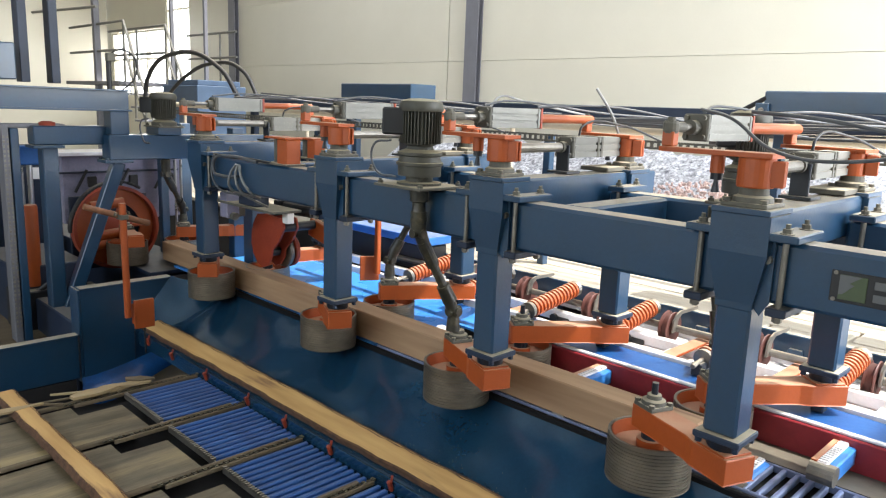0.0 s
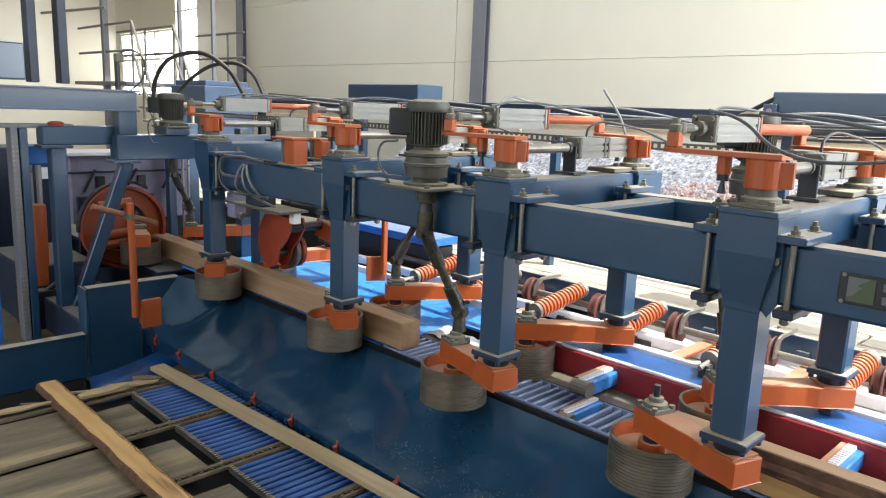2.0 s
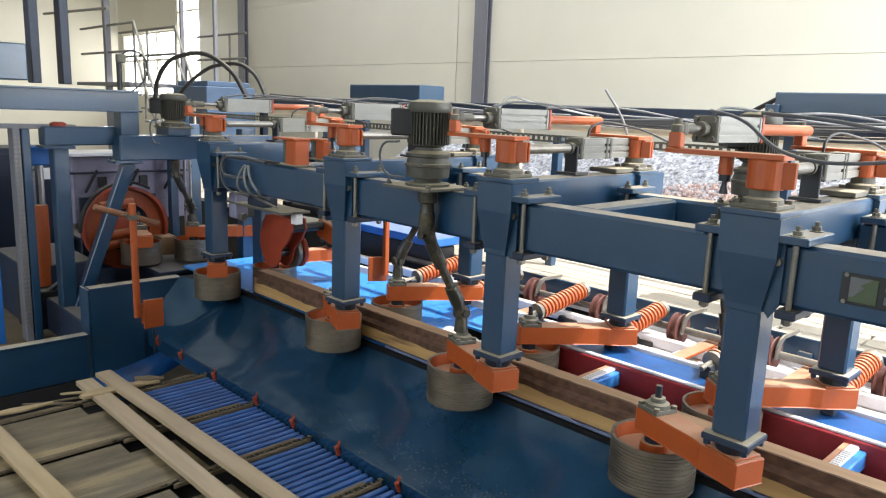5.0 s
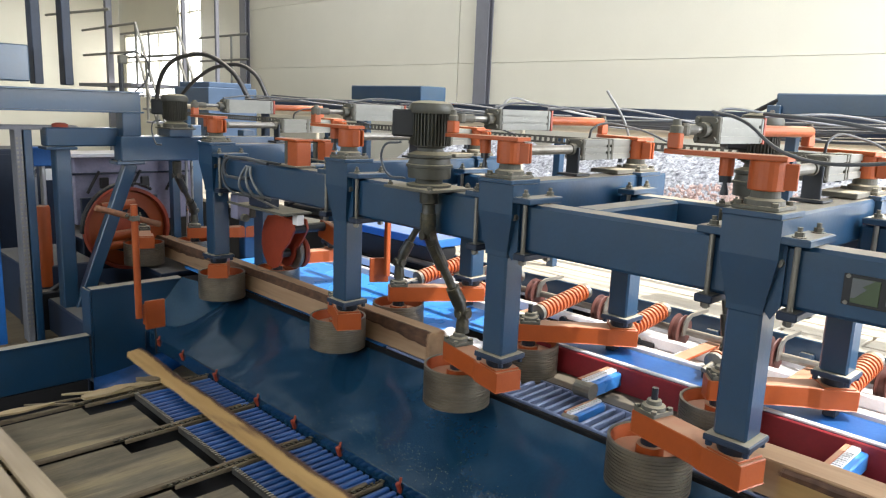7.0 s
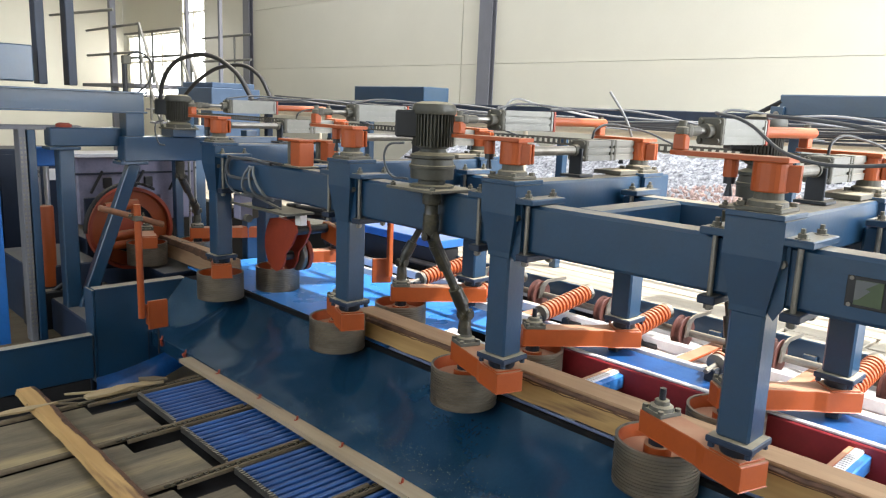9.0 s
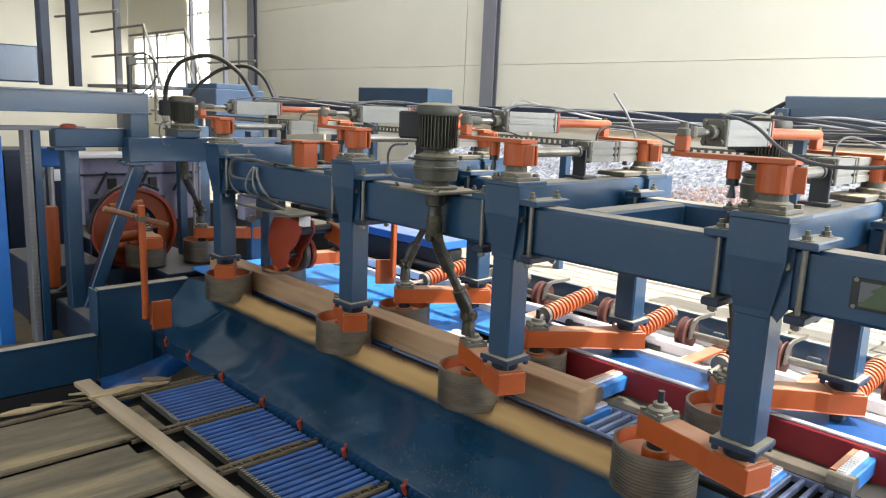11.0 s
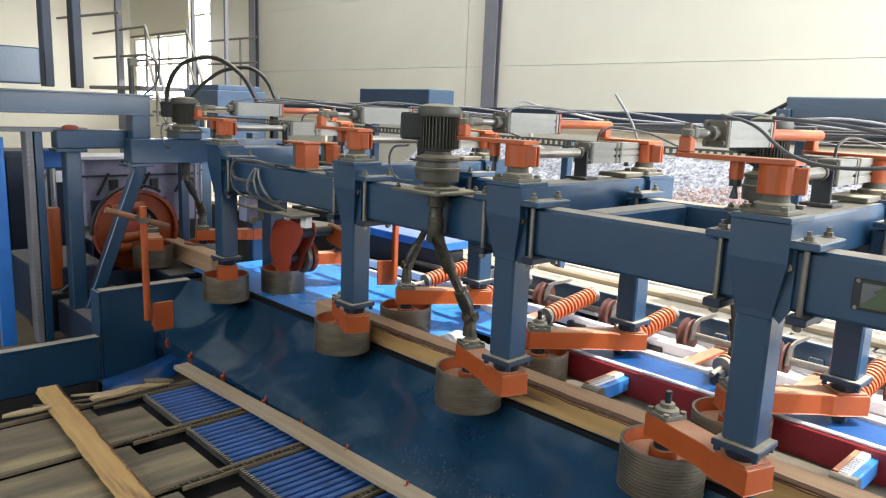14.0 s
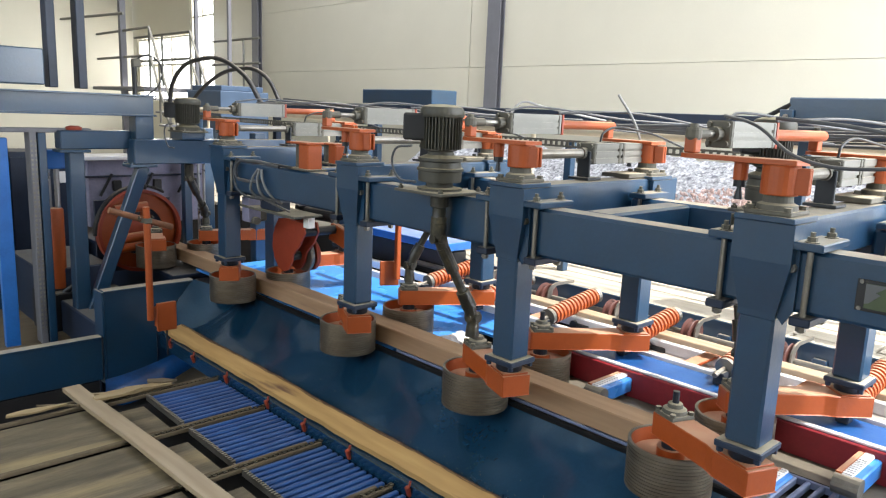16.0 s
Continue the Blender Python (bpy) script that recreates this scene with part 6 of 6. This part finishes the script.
# rows: seconds, x and y of the -x end, height, turn about z, tilt about its length
CHUTE = 30
BOARDS = (
    (slab(3.2, 0.10, 0.028, M_SLAB, True, 1, "brown " + BARKED), ((0.0, 0.70, -1.24, 0.512, 0.8, 0), (0.8, 0.72, -1.49, 0.512, 0.8, 0), (4.0, 0.70, -2.45, 0.512, 0.8, 0), (16.0, 0.70, -2.47, 0.512, 0.8, 0))),
    (slab(3.9, 0.12, 0.03, M_SLAB, True, 2, "tan " + BARKED), ((0.0, 0.10, -0.205, 0.578, 0.4, CHUTE), (0.55, 0.15, -0.215, 0.572, 0.2, CHUTE), (0.68, 0.35, -0.42, 0.56, 0.6, 20), (0.8, 0.50, -0.585, 0.55, 0.6, 8), (1.0, 0.64, -0.735, 0.555, 0.0, -42), (1.2, 0.68, -0.82, 0.512, 0.2, 0), (1.5, 0.69, -0.92, 0.512, 0.5, 0), (2.0, 0.69, -1.07, 0.512, 0.3, 0), (2.5, 0.68, -1.24, 0.512, 0, 0), (6.0, 0.68, -2.40, 0.512, 0, 0), (16.0, 0.68, -2.42, 0.512, 0, 0))),
    (slab(3.6, 0.084, 0.024, M_SLAB_DULL, False, 3, "dull tan sawn side board, smooth on both edges"), ((0.0, 0.80, 0.02, 0.512, 2.5, 0), (1.4, 0.80, -0.20, 0.512, 2.5, 0), (1.6, 0.79, -0.36, 0.512, 3.9, 0), (2.0, 0.79, -0.485, 0.512, 3.7, 0), (2.5, 0.80, -0.63, 0.512, 3.5, 0), (3.0, 0.79, -0.79, 0.512, 3.3, 0), (3.5, 0.77, -0.95, 0.512, 3.0, 0), (4.0, 0.74, -1.10, 0.512, 3.0, 0), (8.0, 0.74, -2.38, 0.512, 3, 0), (16.0, 0.74, -2.40, 0.512, 3, 0))),
    (slab(3.6, 0.088, 0.024, M_SLAB_GREY, False, 4, GREYISH), ((0.0, 0.75, 0.05, 0.512, 0.4, 0), (2.5, 0.75, -0.17, 0.512, 0.4, 0), (3.0, 0.74, -0.325, 0.512, 0.4, 0), (4.0, 0.75, -0.63, 0.512, -0.8, 0), (6.5, 0.76, -1.375, 0.512, 0.8, 0), (9.5, 0.76, -2.30, 0.512, 0.8, 0), (16.0, 0.76, -2.34, 0.512, 0.8, 0))),
    (slab(3.6, 0.084, 0.024, M_SLAB_GREY, False, 5, GREYISH), ((0.0, 0.76, 0.08, 0.526, 1.2, 0), (2.9, 0.76, -0.12, 0.526, 1.2, 0), (3.5, 0.75, -0.36, 0.526, 1.4, 0), (4.0, 0.75, -0.515, 0.526, 1.4, 0), (6.5, 0.69, -1.29, 0.53, 1.7, 0), (10.0, 0.69, -2.32, 0.53, 1.7, 0), (16.0, 0.69, -2.34, 0.53, 1.7, 0))),
    (slab(3.8, 0.11, 0.028, M_SLAB, "upper", 6, "tan " + BARKED), riding(1, 0.26, 5.6, 0.068) + ((5.85, 0.12, -0.05, 0.68, 0.1, CHUTE), (6.0, 0.12, -0.2, 0.575, 0.3, CHUTE), (6.7, 0.12, -0.215, 0.57, 0.2, CHUTE), (6.85, 0.3, -0.36, 0.56, -0.8, 22), (7.0, 0.47, -0.51, 0.53, -1.6, 8), (7.2, 0.64, -0.64, 0.512, -0.4, 0), (7.5, 0.70, -0.745, 0.512, 0.6, 0), (8.5, 0.69, -1.045, 0.512, 0.7, 0), (9.0, 0.68, -1.205, 0.512, 0.5, 0), (12.6, 0.68, -2.34, 0.512, 0.5, 0), (16.0, 0.68, -2.36, 0.512, 0.5, 0))),
    (slab(3.6, 0.084, 0.024, M_SLAB_GREY, False, 7, GREYISH), ((0.0, 0.74, 0.1, 0.512, 0.4, 0), (8.5, 0.74, -0.15, 0.512, 0.4, 0), (9.0, 0.73, -0.315, 0.512, 0.4, 0), (11.5, 0.72, -1.115, 0.512, 2.2, 0), (12.0, 0.70, -1.285, 0.512, 2.3, 0), (12.5, 0.71, -1.40, 0.512, 2.0, 0), (15.5, 0.71, -2.33, 0.512, 2, 0), (16.0, 0.71, -2.35, 0.512, 2, 0))),
    (slab(3.7, 0.12, 0.028, M_SLAB, "upper", 8, "tan " + BARKED), riding(2, 0.14, 10.85, 0.068) + ((11.1, 0.05, -0.05, 0.68, 0.3, CHUTE), (11.25, 0.05, -0.19, 0.585, 0.6, CHUTE), (11.55, 0.08, -0.22, 0.572, -0.4, CHUTE), (11.75, 0.22, -0.38, 0.56, -1.5, 20), (12.0, 0.43, -0.535, 0.54, -2.6, 6), (12.2, 0.6, -0.61, 0.515, -2.4, 20), (12.5, 0.70, -0.71, 0.512, -2.4, 0), (13.0, 0.72, -0.84, 0.512, -2.8, 0), (13.5, 0.72, -0.98, 0.512, -2.7, 0), (14.0, 0.69, -1.13, 0.512, -2.7, 0), (14.5, 0.68, -1.29, 0.512, -2.3, 0), (16.0, 0.68, -1.78, 0.512, -2.3, 0))),
    (slab(3.6, 0.092, 0.024, M_SLAB_GREY, False, 9, GREYISH), ((0.0, 0.77, 0.13, 0.512, 2.4, 0), (13.4, 0.77, -0.19, 0.512, 2.4, 0), (14.0, 0.77, -0.40, 0.512, 2.6, 0), (14.5, 0.79, -0.56, 0.512, 3.2, 0), (15.0, 0.79, -0.74, 0.512, 3.0, 0), (16.0, 0.74, -1.04, 0.512, 3.0, 0))),
    (slab(3.9, 0.118, 0.026, M_SLAB, "upper", 10, "tan " + BARKED), riding(3, 0.24, 15.1, 0.052) + ((15.2, 0.12, 0.20, 0.87, 0, 66), (15.3, 0.12, 0.10, 0.79, 0, CHUTE + 4), (15.4, 0.12, -0.06, 0.68, 0, CHUTE), (15.55, 0.13, -0.2, 0.578, 0, CHUTE), (16.0, 0.14, -0.205, 0.575, 0.2, CHUTE))),
)

# sawdust specks on the chute
rng3 = random.Random(77)
bm = B()
for k in range(460):
    x = rng3.gauss(2.75, 0.42) if k % 6 else rng3.uniform(0.4, 5.0)
    s = min(0.97, max(0.03, rng3.gauss(0.22, 0.11)))
    y = CH_LOW[0] + (CH_TOP[0] - CH_LOW[0]) * s
    z = CH_LOW[1] + (CH_TOP[1] - CH_LOW[1]) * s - 0.022 * math.sin(math.pi * s) + 0.003
    w = rng3.uniform(0.0008, 0.0019)
    add_box(bm, (x, y, z), (w * rng3.uniform(1, 2.4), w, 0.0015), (27, 0, rng3.uniform(0, 180)), bev=0)
solid("sawdust_specks", bm, M_SPECK, "yellow sawdust specks scattered on the chute", "sawdust", kind="stuff")

bm = B()
add_box(bm, (2.0, 0, 0.015), (4.2, 0.09, 0.03), bev=0.004)
far_board = solid("long_board", bm, M_SLAB_GREY, "long pale board lying across the rear conveyor", "board")


def covered(x, t, lead=0.05, trail=0.10):
    for ob, rows in TIMBERS:
        x0 = timber_x(rows, t)
        length = LENGTHS[ob.name]
        if x0 - lead < x < x0 + length + trail:
            return True
    return False


LENGTHS = {ob.name: l for (ob, _), l in zip(TIMBERS, (4.57, 3.95, 3.45, 5.1))}


def ridden(x, t):
    """How far a near roller yields to a side board that still rides on its timber."""
    for (ob, rows), until in zip(TIMBERS, (0.0, 5.6, 10.85, 15.1)):
        x0 = timber_x(rows, t)
        if t < until and x0 < x < x0 + LENGTHS[ob.name]:
            return 0.45
    return 0.0


def settled(rows, stop):
    """The rows of a board until it reaches its resting place beside the boards before it."""
    out = [rows[0]]
    for a, b in zip(rows, rows[1:]):
        if b[2] <= stop:
            f = (stop - a[2]) / (b[2] - a[2])
            mid = tuple(p + (q - p) * f for p, q in zip(a, b))
            return out + [mid, (16.0,) + mid[1:]]
        out.append(b)
    return out


def motions():
    for ob, rows in TIMBERS:
        walk(ob, [(t, pose(x, CANT_Y, CANT_Z)) for t, x in rows])
    for k, (ob, rows) in enumerate(BOARDS):
        walk(ob, [(t, pose(x, y, z, tilt, 0, turn)) for t, x, y, z, turn, tilt in settled(rows, -2.63 + 0.115 * k)])
    walk(far_board, [(t, pose(1.7, y, 1.0 if y > 1.7 else 1.0, 0, 0, 0)) for t, y in ((0.0, 3.3), (10.0, 3.25), (14.0, 2.05), (16.0, 1.23))])
    # arms close on a timber and open between two; rollers turn all the time
    steps = [0.2 * k for k in range(81)]
    for u, roller, x, y, side in UNITS:
        hub_x = x + roller.location.x
        rows = []
        for t in steps:
            openness = sum(0.0 if covered(hub_x, t + d) else 1.0 for d in (-0.2, -0.1, 0.0, 0.1)) / 4
            rows.append((t, pose(x, y, 0, 0, 0, -side * 8.0 * max(openness, ridden(hub_x, t) if side < 0 else 0.0))))
        walk(u, rows)
        loc = roller.location.copy()
        walk(roller, [(t, pose(*loc, 0, 0, -side * 74.0 * k)) for k, t in enumerate(steps)])
    base = hold.location.copy()
    rows = []
    for t in steps:
        under = any(timber_x(r, t) - 0.05 < 0.92 < timber_x(r, t) + LENGTHS[ob.name] for ob, r in TIMBERS)
        dip = 0.05 * max(0.0, 1.0 - abs(t - 15.35) / 0.55) ** 0.5
        rows.append((t, pose(base.x, base.y, base.z - dip - (0.0 if under else 0.01), 0, 0 if under else -2.0, 0)))
    walk(hold, rows)


motions()
